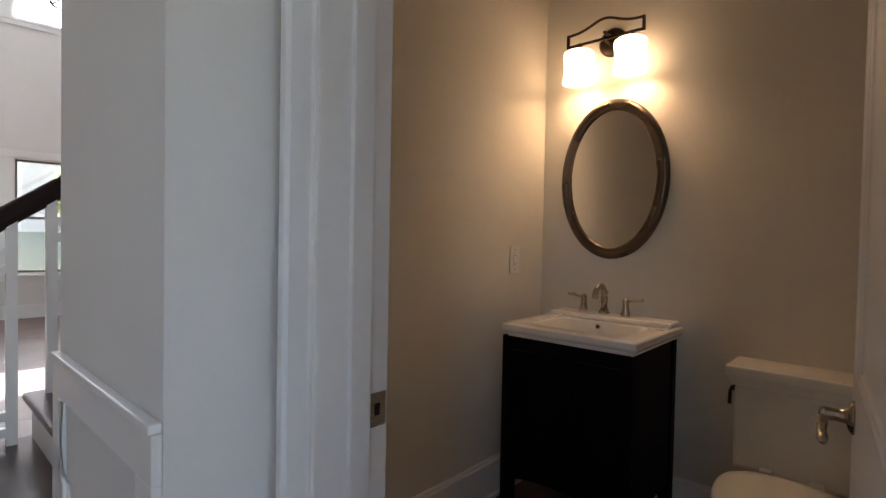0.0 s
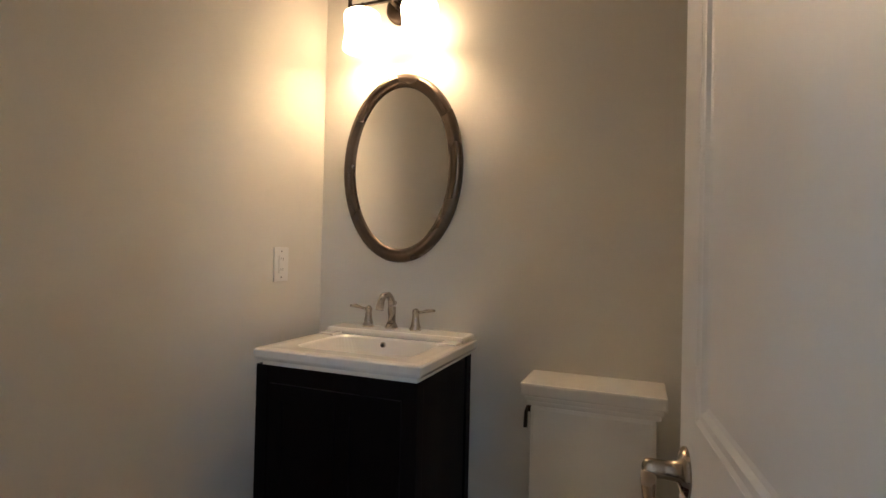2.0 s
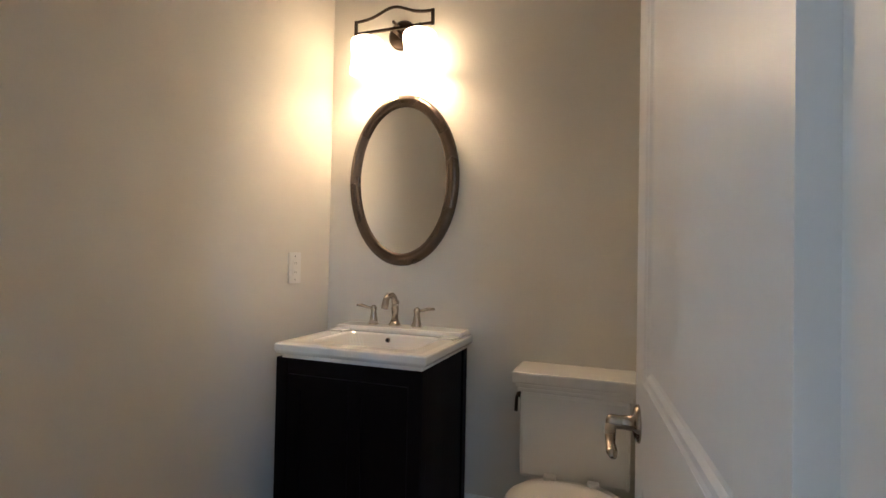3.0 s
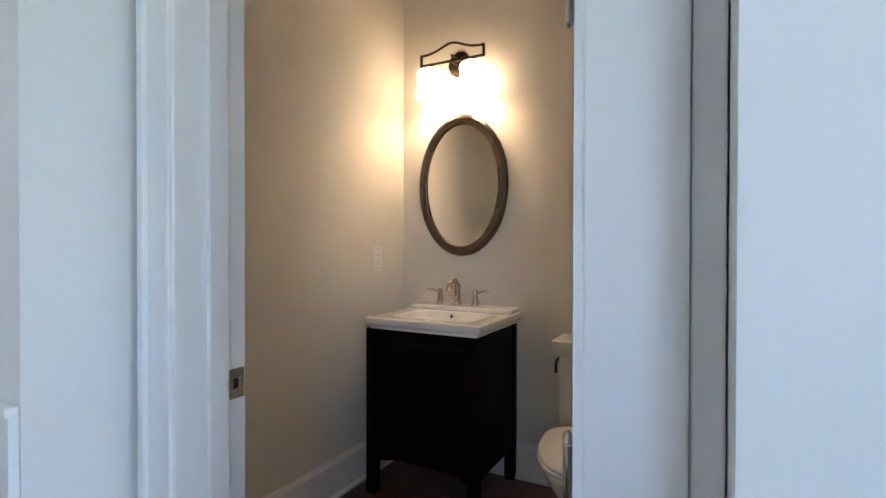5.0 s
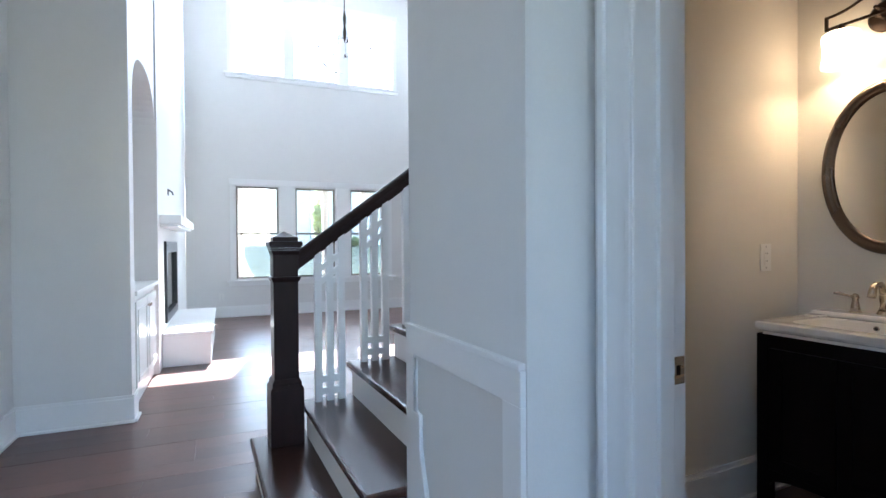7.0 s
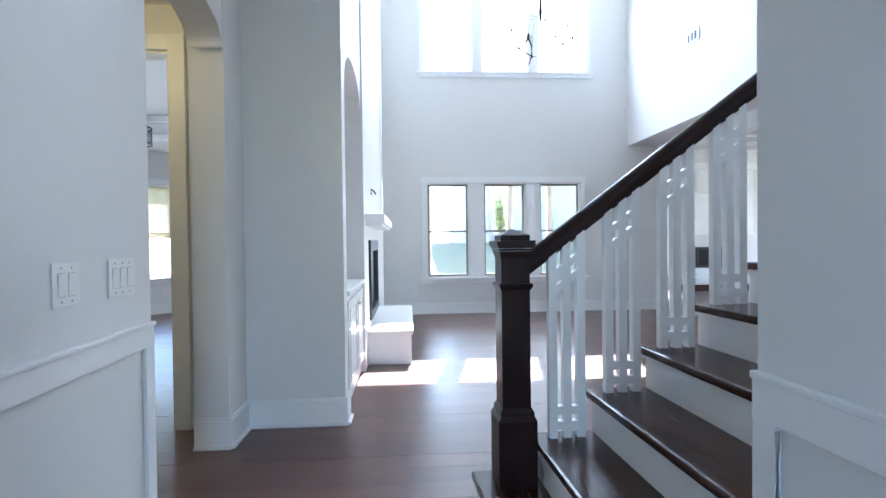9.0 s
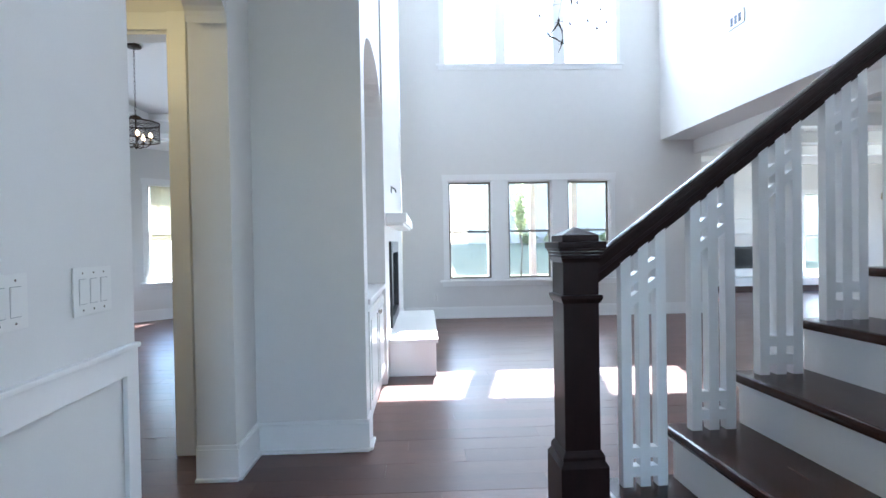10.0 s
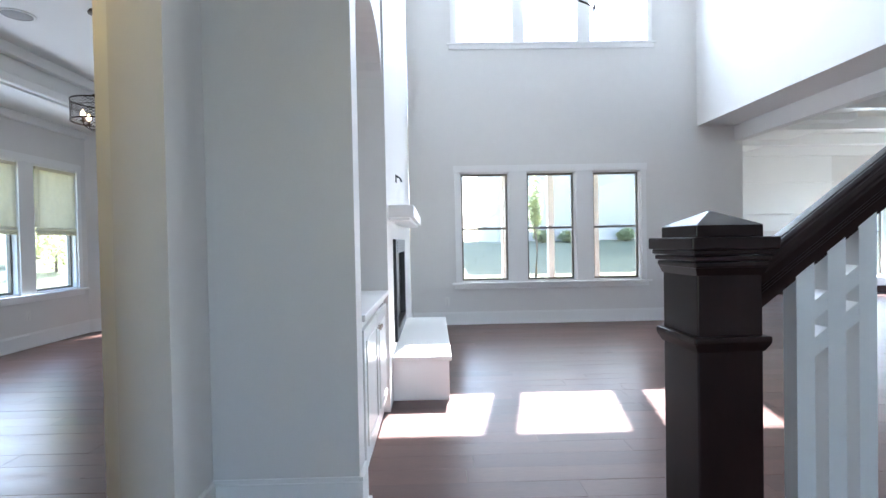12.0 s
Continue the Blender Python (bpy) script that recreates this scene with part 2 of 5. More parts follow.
structure("wall_powder_south", boxes((0.787, 2.535, -0.12, 0.0, 0, 2.8)), GREIGE, "greige painted powder room side wall")
structure("wall_powder_north", boxes((0.787, 2.535, 1.572, 1.583, 0, 2.749)), GREIGE, "greige painted powder room wall beside the vanity")
structure("ceiling_powder", boxes((0.787, 2.535, 0.002, 1.583, 2.75, 2.85)), CEIL, "white flat powder room ceiling", "ceiling")
# Its opening near the front is unseen, cut for the added side light.
structure("wall_hall_west", boxes((-1.5, -1.3, -4.0, -0.95, 0, TOP), (-1.5, -1.3, -0.45, 2.865, 0, TOP), (-1.5, -1.3, -0.95, -0.45, 2.3, TOP), (-1.5, -1.3, -0.95, -0.45, 0, 1.2)), PAINT, "white painted hall wall above panelled wainscot")
# The wide opening here is an unseen addition that lets fill light in.
structure("wall_hall_back", boxes((-1.5, -1.05, -4.15, -4.0, 0, TOP), (0.15, 0.785, -4.15, -4.0, 0, TOP), (-1.05, 0.15, -4.15, -4.0, 2.85, TOP), (-1.05, 0.15, -4.15, -4.0, 0, 0.35)), PAINT, "plain painted wall at the front of the house")


def base_run(name, x0, x1, y0, y1, side, high=0.185, label="tall white painted baseboard with a shoe moulding"):
    """A baseboard with shoe moulding; side is the face that looks into the room."""
    t, s = 0.016, 0.034
    ax, sign = side[1], 1 if side[0] == "+" else -1
    def slab(thick, z0, z1):
        if ax == "x":
            return (x0, x0 + sign * thick, y0, y1, z0, z1)
        return (x0, x1, y0, y0 + sign * thick, z0, z1)
    bm = boxes(slab(t, 0.0, high - 0.02), slab(t * 0.6, high - 0.02, high), bevel=0.002)
    box(bm, *slab(s, 0.0, 0.018), bevel=0.004)
    return structure(name, bm, TRIM, label, "baseboard")


base_run("baseboard", 0.787, 2.535, 1.5715, 1.5715, "-y")
base_run("baseboard", 2.535, 2.535, 0.02, 1.55, "-x")
base_run("baseboard", 0.82, 2.5, 0.002, 0.002, "+y")

# door frame of the powder room
door_frame = structure("door_1", boxes((0.632, 0.792, 0.105, 0.123, 0, 2.08), (0.632, 0.780, 0.838, 0.858, 0, 2.08), (0.632, 0.792, 0.123, 0.838, 2.08, 2.10)), TRIM, "white painted door frame of the powder room", "door frame")


def casing(y0, y1, inner, beads=True):
    """A casing leg on the hall side, moulded where beads is set; inner is the edge at the opening."""
    bm = boxes((0.624, 0.645, y0, y1, 0, 2.18), bevel=0.003)
    if not beads:
        return bm
    a = inner
    s = 1 if inner == y0 else -1
    box(bm, 0.616, 0.626, a + s * 0.004, a + s * 0.02, 0, 2.18, bevel=0.003)
    box(bm, 0.614, 0.626, a + s * 0.078, a + s * 0.096, 0, 2.18, bevel=0.003)
    return bm


part("casing", casing(0.838, 0.936, 0.838), TRIM, door_frame)
part("casing", casing(0.003, 0.110, 0.110, False), TRIM, door_frame)
# Added white strip, brightens the shaded bit of wall beside the casing.
part("back_band", boxes((0.632, 0.6445, -0.0300, 0.0025, 0, 2.18), bevel=0.003), TRIM, door_frame)
part("head_casing", boxes((0.622, 0.645, 0.008, 0.936, 2.09, 2.19), bevel=0.003), TRIM, door_frame)
part("door_stop", boxes((0.69, 0.7335, 0.827, 0.838, 0, 2.08), bevel=0.002), TRIM, door_frame)
part("door_stop", boxes((0.70, 0.745, 0.123, 0.135, 0, 2.08), bevel=0.002), TRIM, door_frame)
part("strike_plate", boxes((0.734, 0.776, 0.8365, 0.8385, 0.892, 0.953), bevel=0.0008), NICKEL, door_frame, "brushed nickel strike plate")
# Solid black block on the plate paints the hole's shade.
part("latch_hole", boxes((0.750, 0.762, 0.8358, 0.8366, 0.912, 0.934)), BLACK, door_frame, "dark latch hole")

# wainscot on the end wall beside the stairs
X = 0.45
stub = structure("trim_stair_wall", boxes((X - 0.016, X - 0.0005, 0.977, 1.648, 0.845, 0.925), bevel=0.002), TRIM, "white wainscot rail and panel on the wall end by the stairs", "wainscot")
part("cap", boxes((X - 0.021, X - 0.0005, 0.977, 1.65, 0.925, 0.942), bevel=0.004), TRIM, stub)
part("stile", boxes((X - 0.016, X - 0.0005, 0.977, 1.05, 0.16, 0.845), bevel=0.0015), TRIM, stub)
part("stile", boxes((X - 0.016, X - 0.0005, 1.585, 1.648, 0.66, 0.845), bevel=0.0015), TRIM, stub)
part("stepped_stile", prism([(1.648, 0.665), (1.545, 0.655), (1.545, 0.55), (1.50, 0.42), (1.50, 0.16), (1.648, 0.16)], X - 0.016, X - 0.0005, "X"), TRIM, stub)
part("panel_moulding", tube([(X - 0.012, 1.582, 0.835), (X - 0.012, 1.582, 0.67), (X - 0.012, 1.542, 0.655), (X - 0.012, 1.542, 0.55), (X - 0.012, 1.493, 0.42), (X - 0.012, 1.493, 0.17)], 0.0055), TRIM, stub)
part("bottom_rail", boxes((X - 0.018, X - 0.0005, 0.977, 1.648, 0.0, 0.16), bevel=0.002), TRIM, stub)
base_run("baseboard", 0.4495, 0.4495, -3.9, -0.032, "-x")
base_run("baseboard", 0.467, 0.64, 0.9745, 0.9745, "-y")

# wainscot on the west wall
X = -1.3
west = structure("trim_hall_west", boxes((X, X + 0.016, -0.33, 2.855, 0.811, 0.893), bevel=0.002), TRIM, "white painted wainscot with recessed panels and a chair rail", "wainscot")
part("cap", boxes((X, X + 0.024, -0.33, 2.861, 0.893, 0.91), bevel=0.004), TRIM, west)
part("bottom_rail", boxes((X, X + 0.018, -3.9, 2.855, 0.0, 0.18), bevel=0.002), TRIM, west)
for y in (2.785, 1.55, 0.35, -0.33):
    part("stile", boxes((X, X + 0.016, y, y + 0.07, 0.18, 0.811), bevel=0.0015), TRIM, west)

# arched opening into the side passage
def arch_outline(y0, y1, spring, rise, top, n=24):
    mid, half = (y0 + y1) / 2, (y1 - y0) / 2
    pts = [(y0, top), (y0, spring)]
    for k in range(1, n):
        a = math.pi * (1 - k / n)
        c, s = math.cos(a), math.sin(a)
        pts.append((mid + half * math.copysign(abs(c) ** 0.8, c), spring + rise * s ** 0.8))
    return pts + [(y1, spring), (y1, top)]


def arch_header(y0, y1, spring, rise, top, lo, hi, axis="X"):
    """A wall piece over an arch, built as a strip of quads so that it stays clean."""
    pts = arch_outline(y0, y1, spring, rise, top)[1:-1]
    bm = bmesh.new()
    def put(c, a, b):
        return bm.verts.new((c, a, b))
    rows = [[put(lo, a, b), put(hi, a, b), put(hi, a, top), put(lo, a, top)] for a, b in pts]
    for p, q in zip(rows, rows[1:]):
        for k in range(4):
            bm.faces.new((p[k], p[(k + 1) % 4], q[(k + 1) % 4], q[k]))
    bm.faces.new(rows[0][::-1])
    bm.faces.new(rows[-1])
    bmesh.ops.recalc_face_normals(bm, faces=bm.faces)
    return bm


ARCH_RISE = 0.16
structure("wall_arch_head", arch_header(2.867, 3.76, 2.375, ARCH_RISE, TOP, -1.47, -1.27), PAINT, "white painted wall over the arched passage opening")

# ---- side passage ----
structure("wall_passage_south", boxes((-3.4, -1.502, 2.2, 2.35, 0, 2.8)), PAINT, "plain painted passage wall")
structure("wall_passage_west", boxes((-3.4, -3.25, 2.35, 4.3, 0, 2.8)), PAINT, "plain painted passage wall end")
structure("ceiling_passage", boxes((-3.4, -1.472, 2.2, 4.2, 2.8, 2.9)), CEIL, "plain painted passage ceiling", "ceiling")
solid("ceiling_light", lathe([(0.09, 2.8), (0.1, 2.775), (0.085, 2.75), (0.03, 2.735)], at=(-2.1, 3.3, 0)), glow("passage_lamp_glass", (1.0, 0.75, 0.3), 1.3), "small flush warm ceiling light in the passage", "ceiling light")

# ---- great room, in its own axes ----
HERE = G.copy()
structure("wall_arch_pier", boxes((-1.465, -1.262, 3.762, 4.088, 0, TOP)), PAINT, "white painted pier of the arched opening")
structure("wall_fireplace_end", boxes((-1.262, -0.615, 4.09, 4.25, 0, TOP)), PAINT, "white painted wall end beside the built-in niche")
structure("wall_niche_back", boxes((-1.262, -1.02, 4.252, 5.468, 0, TOP)), PAINT, "painted back wall of the built-in niche")
structure("wall_niche_head", arch_header(4.252, 5.468, 2.24, 0.42, TOP, -1.018, -0.615), PAINT, "painted arched head of the built-in niche")
structure("wall_chimney", boxes((-1.262, -0.60, 5.47, 5.97, 0, TOP), (-1.262, -0.60, 7.22, 7.9, 0, TOP), (-1.262, -0.60, 5.97, 7.22, 1.25, TOP), (-1.262, -0.60, 5.97, 7.22, 0, 0.40), (-1.262, -1.05, 5.97, 7.22, 0.40, 1.25)), PAINT, "white painted chimney breast with a firebox opening")
structure("wall_great_west_far", boxes((-1.262, -0.615, 7.902, 9.2, 0, TOP)), PAINT, "white painted great room wall beyond the fireplace")
WINX = ((0.125, 0.85), (1.092, 1.825), (2.067, 2.785))
UPX = ((0.105, 0.93), (1.086, 1.88), (2.056, 2.90))


def window_wall(lo, hi, y0, y1, rows, top, bottom=0.0):
    """Boxes of a wall along x with rows of openings: (z0, z1, spans)."""
    out, z = [], bottom
    for z0, z1, spans in rows:
        out.append((lo, hi, y0, y1, z, z0))
        x = lo
        for a, b in spans:
            out.append((x, a, y0, y1, z0, z1))
            x = b
        out.append((x, hi, y0, y1, z0, z1))
        z = z1
    return out + [(lo, hi, y0, y1, z, top)]


structure("wall_north", boxes(*window_wall(-0.613, 4.304, 9.2, 9.36, [(0.612, 2.217, WINX), (4.095, 5.375, UPX)], TOP)), PAINT, "white painted two-storey wall with two rows of windows")
structure("wall_great_east", boxes((3.63, 4.173, 1.3, 9.198, 2.84, TOP)), PAINT, "white painted upper wall over the wide kitchen opening")
structure("beam_east", boxes((4.175, 4.304, 1.3, 9.198, 2.617, TOP)), PAINT, "white painted header beam over the kitchen opening", "beam")
structure("ceiling", boxes((-1.6, 6.2, -4.3, 9.4, TOP, TOP + 0.1)), CEIL, "white flat ceiling of the two-storey rooms", "ceiling")
structure("wall_stair_end", boxes((6.0, 6.15, 1.2, 3.2, 0, TOP)), PAINT, "plain wall at the stair's upper end")

base_run("baseboard", -1.262, -0.599, 4.0895, 4.0895, "-y")
base_run("baseboard", -0.6145, -0.6145, 4.075, 4.25, "+x")
base_run("baseboard", -1.4655, -1.245, 3.7615, 3.7615, "-y")
base_run("baseboard", -1.2615, -1.2615, 3.745, 4.074, "+x")
base_run("baseboard", -0.58, 4.30, 9.1995, 9.1995, "-y")
base_run("baseboard", -0.6145, -0.6145, 7.92, 9.18, "+x")
structure("trim_crown", boxes((-0.6, 3.62, 9.12, 9.198, TOP - 0.12, TOP - 0.002), bevel=0.02), TRIM, "white crown moulding", "crown moulding")


def sash_window(name, x0, x1, z0, z1, y, meeting=True, deep=0.07, label="white cased window with a dark taupe single-hung sash"):
    """A sash window in a wall along x whose inner face is at y; the glass stands deeper in."""
    ob = structure(name, boxes((x0, x0 + 0.02, y + 0.01, y + 0.15, z0, z1), (x1 - 0.02, x1, y + 0.01, y + 0.15, z0, z1), (x0, x1, y + 0.01, y + 0.15, z1 - 0.02, z1), (x0, x1, y + 0.01, y + 0.15, z0, z0 + 0.02)), TRIM, label, "window")
    a, b, c, d, w = x0 + 0.0205, x1 - 0.0205, z0 + 0.0205, z1 - 0.0205, 0.028 if meeting else 0.012
    f0, f1 = y + deep, y + deep + 0.04
    fr = boxes((a, a + w, f0, f1, c, d), (b - w, b, f0, f1, c, d), (a + w, b - w, f0, f1, c, c + w), (a + w, b - w, f0, f1, d - w, d), bevel=0.002)
    part("window_frame", fr, FRAME if meeting else TRIM, ob, "dark taupe sash frame" if meeting else "white frame")
    mid = (c + d) / 2 - 0.02
    if meeting:
        part("meeting_rail", boxes((a + w, b - w, f0 - 0.008, f1 - 0.002, mid - 0.016, mid + 0.016), bevel=0.002), FRAME, ob, "dark taupe meeting rail")
        part("sash_lock", boxes(((a + b) / 2 - 0.025, (a + b) / 2 + 0.025, f0 - 0.012, f0 + 0.02, mid + 0.016, mid + 0.03), bevel=0.003), FRAME, ob)
        spans = ((c + w, mid - 0.016), (mid + 0.016, d - w))
    else:
        spans = ((c + w, d - w),)
    for q, r in spans:
        pane = part("pane", boxes((a + w, b - w, f0 + 0.018, f0 + 0.023, q, r)), GLASS, ob, "clear glass pane")
        pane.visible_shadow = False
    return ob


for k, (a, b) in enumerate(WINX):
    sash_window(f"window_{k + 1}", a, b, 0.612, 2.217, 9.2)
for k, (a, b) in enumerate(UPX):
    sash_window(f"window_{k + 4}", a, b, 4.095, 5.375, 9.2, False, label="white fixed upper window")


def cased_row(spans, z0, z1, y, name, nose=0.07):
    lo, hi = spans[0][0], spans[-1][1]
    rows = [(lo - 0.075, lo, y - 0.018, y - 0.0005, z0, z1), (hi, hi + 0.075, y - 0.018, y - 0.0005, z0, z1)]
    rows += [(p[1], q[0], y - 0.018, y - 0.0005, z0, z1) for p, q in zip(spans, spans[1:])]
    ob = structure(name, boxes(*rows, bevel=0.002), TRIM, "white painted casing round a row of three windows", "window casing")
    part("head_casing", boxes((lo - 0.09, hi + 0.09, y - 0.022, y - 0.0005, z1, z1 + 0.1), bevel=0.003), TRIM, ob)
    part("window_sill", boxes((lo - 0.13, hi + 0.13, y - nose, y - 0.0005, z0 - 0.03, z0), bevel=0.005), TRIM, ob)
    part("apron", boxes((lo - 0.1, hi + 0.1, y - 0.02, y - 0.0005, z0 - 0.095, z0 - 0.03), bevel=0.003), TRIM, ob)
    return ob


cased_row(WINX, 0.612, 2.217, 9.2, "trim_lower_windows")
cased_row(UPX, 4.095, 5.375, 9.2, "trim_upper_windows", 0.032)

# ---- kitchen side ----
structure("wall_kitchen_far", boxes(*window_wall(4.0, 11.0, 12.3, 12.45, [(0.33, 2.21, ((5.32, 6.02), (8.45, 9.25)))], 3.2)), PAINT, "white panelled far wall of the keeping room")
structure("wall_kitchen_west", boxes((4.15, 4.303, 9.362, 12.298, 0, 3.2)), PAINT, "white painted side wall of the keeping room")
# Unseen wide opening, put in so light can enter the kitchen.
structure("wall_kitchen_east", boxes((10.9, 11.05, 2.0, 6.4, 0, 3.2), (10.9, 11.05, 10.0, 12.3, 0, 3.2), (10.9, 11.05, 6.4, 10.0, 0, 0.5), (10.9, 11.05, 6.4, 10.0, 2.5, 3.2)), PAINT, "white painted kitchen wall with an added wide opening")
structure("wall_kitchen_south", boxes((6.1, 11.0, 2.0, 2.15, 0, 3.2)), PAINT, "plain painted kitchen wall")
structure("ceiling_kitchen", boxes((4.305, 11.0, 2.0, 12.3, 3.05, 3.2)), CEIL, "white beamed kitchen ceiling", "ceiling")
coffer = structure("beam_coffer", boxes((4.306, 10.9, 12.2, 12.298, 2.86, 3.049), bevel=0.004), TRIM, "white painted parallel ceiling beams", "ceiling beam")
for y in (10.92, 9.64, 8.34, 7.04):
    part("cross_beam", boxes((4.306, 10.9, y, y + 0.16, 2.86, 3.049), bevel=0.004), TRIM, coffer)
for name, a, b in (("window_7", 8.45, 9.25), ("window_11", 5.32, 6.02)):
    w = sash_window(name, a, b, 0.33, 2.21, 12.3, label="tall window beside the keeping room fireplace")
    part("casing", boxes((a - 0.08, a, 12.28, 12.2995, 0.33, 2.29), (b, b + 0.08, 12.28, 12.2995, 0.33, 2.29), (a, b, 12.28, 12.2995, 2.21, 2.29), bevel=0.003), TRIM, w)

base_run("baseboard", 4.31, 10.8, 12.2995, 12.2995, "-y")

# ---- bedroom ----
structure("wall_bedroom_door", boxes((-5.5, -2.65, 4.12, 4.25, 0, 3.35), (-1.73, -1.262, 4.12, 4.25, 0, 3.35), (-2.65, -1.73, 4.12, 4.25, 2.50, 3.35)), PAINT, "painted wall with a cased bedroom opening")
bed_case = structure("door_2", boxes((-1.73, -1.625, 4.085, 4.119, 0, 2.60), (-2.75, -2.65, 4.10, 4.119, 0, 2.60), bevel=0.003), TRIM, "white painted casing of the bedroom opening", "door frame")
part("head_casing", boxes((-2.65, -1.73, 4.10, 4.119, 2.50, 2.60), bevel=0.003), TRIM, bed_case)
part("jamb", boxes((-1.75, -1.731, 4.121, 4.249, 0, 2.499)), TRIM, bed_case)
part("jamb", boxes((-2.649, -2.63, 4.121, 4.249, 0, 2.499)), TRIM, bed_case)
part("jamb", boxes((-2.63, -1.75, 4.121, 4.249, 2.48, 2.499)), TRIM, bed_case)
WEST = G @ Matrix.Translation((-5.3, 0, 0)) @ Matrix.Rotation(math.pi / 2, 4, "Z")
BAY = G @ Matrix.Translation((-5.3, 9.25, 0)) @ Matrix.Rotation(math.pi / 4, 4, "Z")
BW = ((7.27, 8.05), (8.28, 9.05))
HERE = WEST.copy()
structure("wall_bedroom_west", boxes(*window_wall(4.2, 9.25, 0, 0.15, [(0.66, 2.30, BW)], 3.4)), PAINT, "painted bedroom wall with paired windows")
sash_window("window_8", *BW[0], 0.66, 2.30, 0)
sash_window("window_9", *BW[1], 0.66, 2.30, 0)
cased_row(BW, 0.66, 2.30, 0, "trim_bedroom_windows")
base_run("baseboard", 4.3, 9.24, -0.0005, -0.0005, "-y")
HERE = BAY.copy()
structure("wall_bedroom_bay", boxes(*window_wall(0.0, 1.75, 0, 0.15, [(0.64, 2.29, ((0.60, 1.36),))], 3.4)), PAINT, "angled painted bay wall with one window")
sash_window("window_10", 0.60, 1.36, 0.64, 2.29, 0)
cased_row(((0.60, 1.36),), 0.64, 2.29, 0, "trim_bay_window")
base_run("baseboard", 0.0, 1.75, -0.0005, -0.0005, "-y")


def roman_shade(lo, hi, top, bottom):
    """A linen shade hung in front of the upper sash, with folds at its hem."""
    ob = thing("roman_shade", ((lo + hi) / 2, -0.02, top), "cream linen roman shade half lowered over a window", "window shade", "bedroom shades")
    n = 16
    bm = bmesh.new()
    rows = [(top, 0.0), (bottom + 0.1, 0.004), (bottom + 0.085, -0.018), (bottom + 0.06, -0.004), (bottom + 0.045, -0.024), (bottom + 0.02, -0.008), (bottom, -0.02)]
    grid = []
    for z, y in rows:
        grid.append([bm.verts.new((lo + (hi - lo) * k / n, -0.004 + y + 0.004 * math.sin(k * 1.7 + z * 9), z)) for k in range(n + 1)])
    for p, q in zip(grid, grid[1:]):
        for k in range(n):
            bm.faces.new((p[k], p[k + 1], q[k + 1], q[k]))
    bmesh.ops.solidify(bm, geom=bm.faces[:], thickness=0.004)
    part("fabric", bm, LINEN, ob)
    part("head_rail", boxes((lo, hi, -0.022, 0.0, top - 0.02, top + 0.012), bevel=0.002), LINEN, ob)
    part("pull_cord", tube([(lo + 0.03, -0.03, top - 0.02), (lo + 0.03, -0.03, bottom + 0.02)], 0.0025, 6), LINEN, ob)
    return ob


HERE = WEST.copy()
roman_shade(7.30, 8.02, 2.26, 1.40)
roman_shade(8.31, 9.02, 2.26, 1.40)
HERE = BAY.copy()
roman_shade(0.64, 1.33, 2.25, 1.34)
HERE = G.copy()
structure("wall_bedroom_north", boxes((-4.1, -1.264, 10.45, 10.6, 0, 3.4)), PAINT, "plain painted bedroom wall")
structure("wall_bedroom_east", boxes((-1.40, -1.264, 4.252, 10.45, 0, 3.4)), PAINT, "plain painted bedroom side wall")
TRAY = (-4.55, -1.95, 4.9, 9.1)
structure("ceiling_bedroom", boxes((-5.3, -1.402, 4.252, TRAY[2], 2.88, 3.0), (-5.3, -1.402, TRAY[3], 10.45, 2.88, 3.0), (-5.3, TRAY[0], TRAY[2], TRAY[3], 2.88, 3.0), (TRAY[1], -1.402, TRAY[2], TRAY[3], 2.88, 3.0), (-5.3, -1.402, 4.252, 10.45, 3.30, 3.4), (-5.3, TRAY[0], TRAY[2], TRAY[3], 3.0, 3.299), (TRAY[1], -1.402, TRAY[2], TRAY[3], 3.0, 3.299), (-5.3, -1.402, TRAY[3], 10.45, 3.0, 3.299), (-5.3, -1.402, 4.252, TRAY[2], 3.0, 3.299)), CEIL, "white tray ceiling of the bedroom", "ceiling")
tray = structure("trim_tray", boxes((TRAY[0], TRAY[1], TRAY[3] - 0.07, TRAY[3] - 0.001, 2.90, 3.0), bevel=0.015), TRIM, "stepped white crown moulding of the tray ceiling", "crown moulding")
part("crown_side", boxes((TRAY[0] + 0.001, TRAY[0] + 0.07, TRAY[2], TRAY[3] - 0.07, 2.90, 3.0), bevel=0.015), TRIM, tray)
part("crown_upper", boxes((TRAY[0], TRAY[1], TRAY[3] - 0.09, TRAY[3] - 0.001, 3.18, 3.298), bevel=0.02), TRIM, tray)
part("crown_upper", boxes((TRAY[0] + 0.001, TRAY[0] + 0.09, TRAY[2], TRAY[3] - 0.09, 3.18, 3.298), bevel=0.02), TRIM, tray)
part("crown_lower", boxes((-5.299, -5.22, 4.3, 9.2, 2.78, 2.879), bevel=0.02), TRIM, tray)

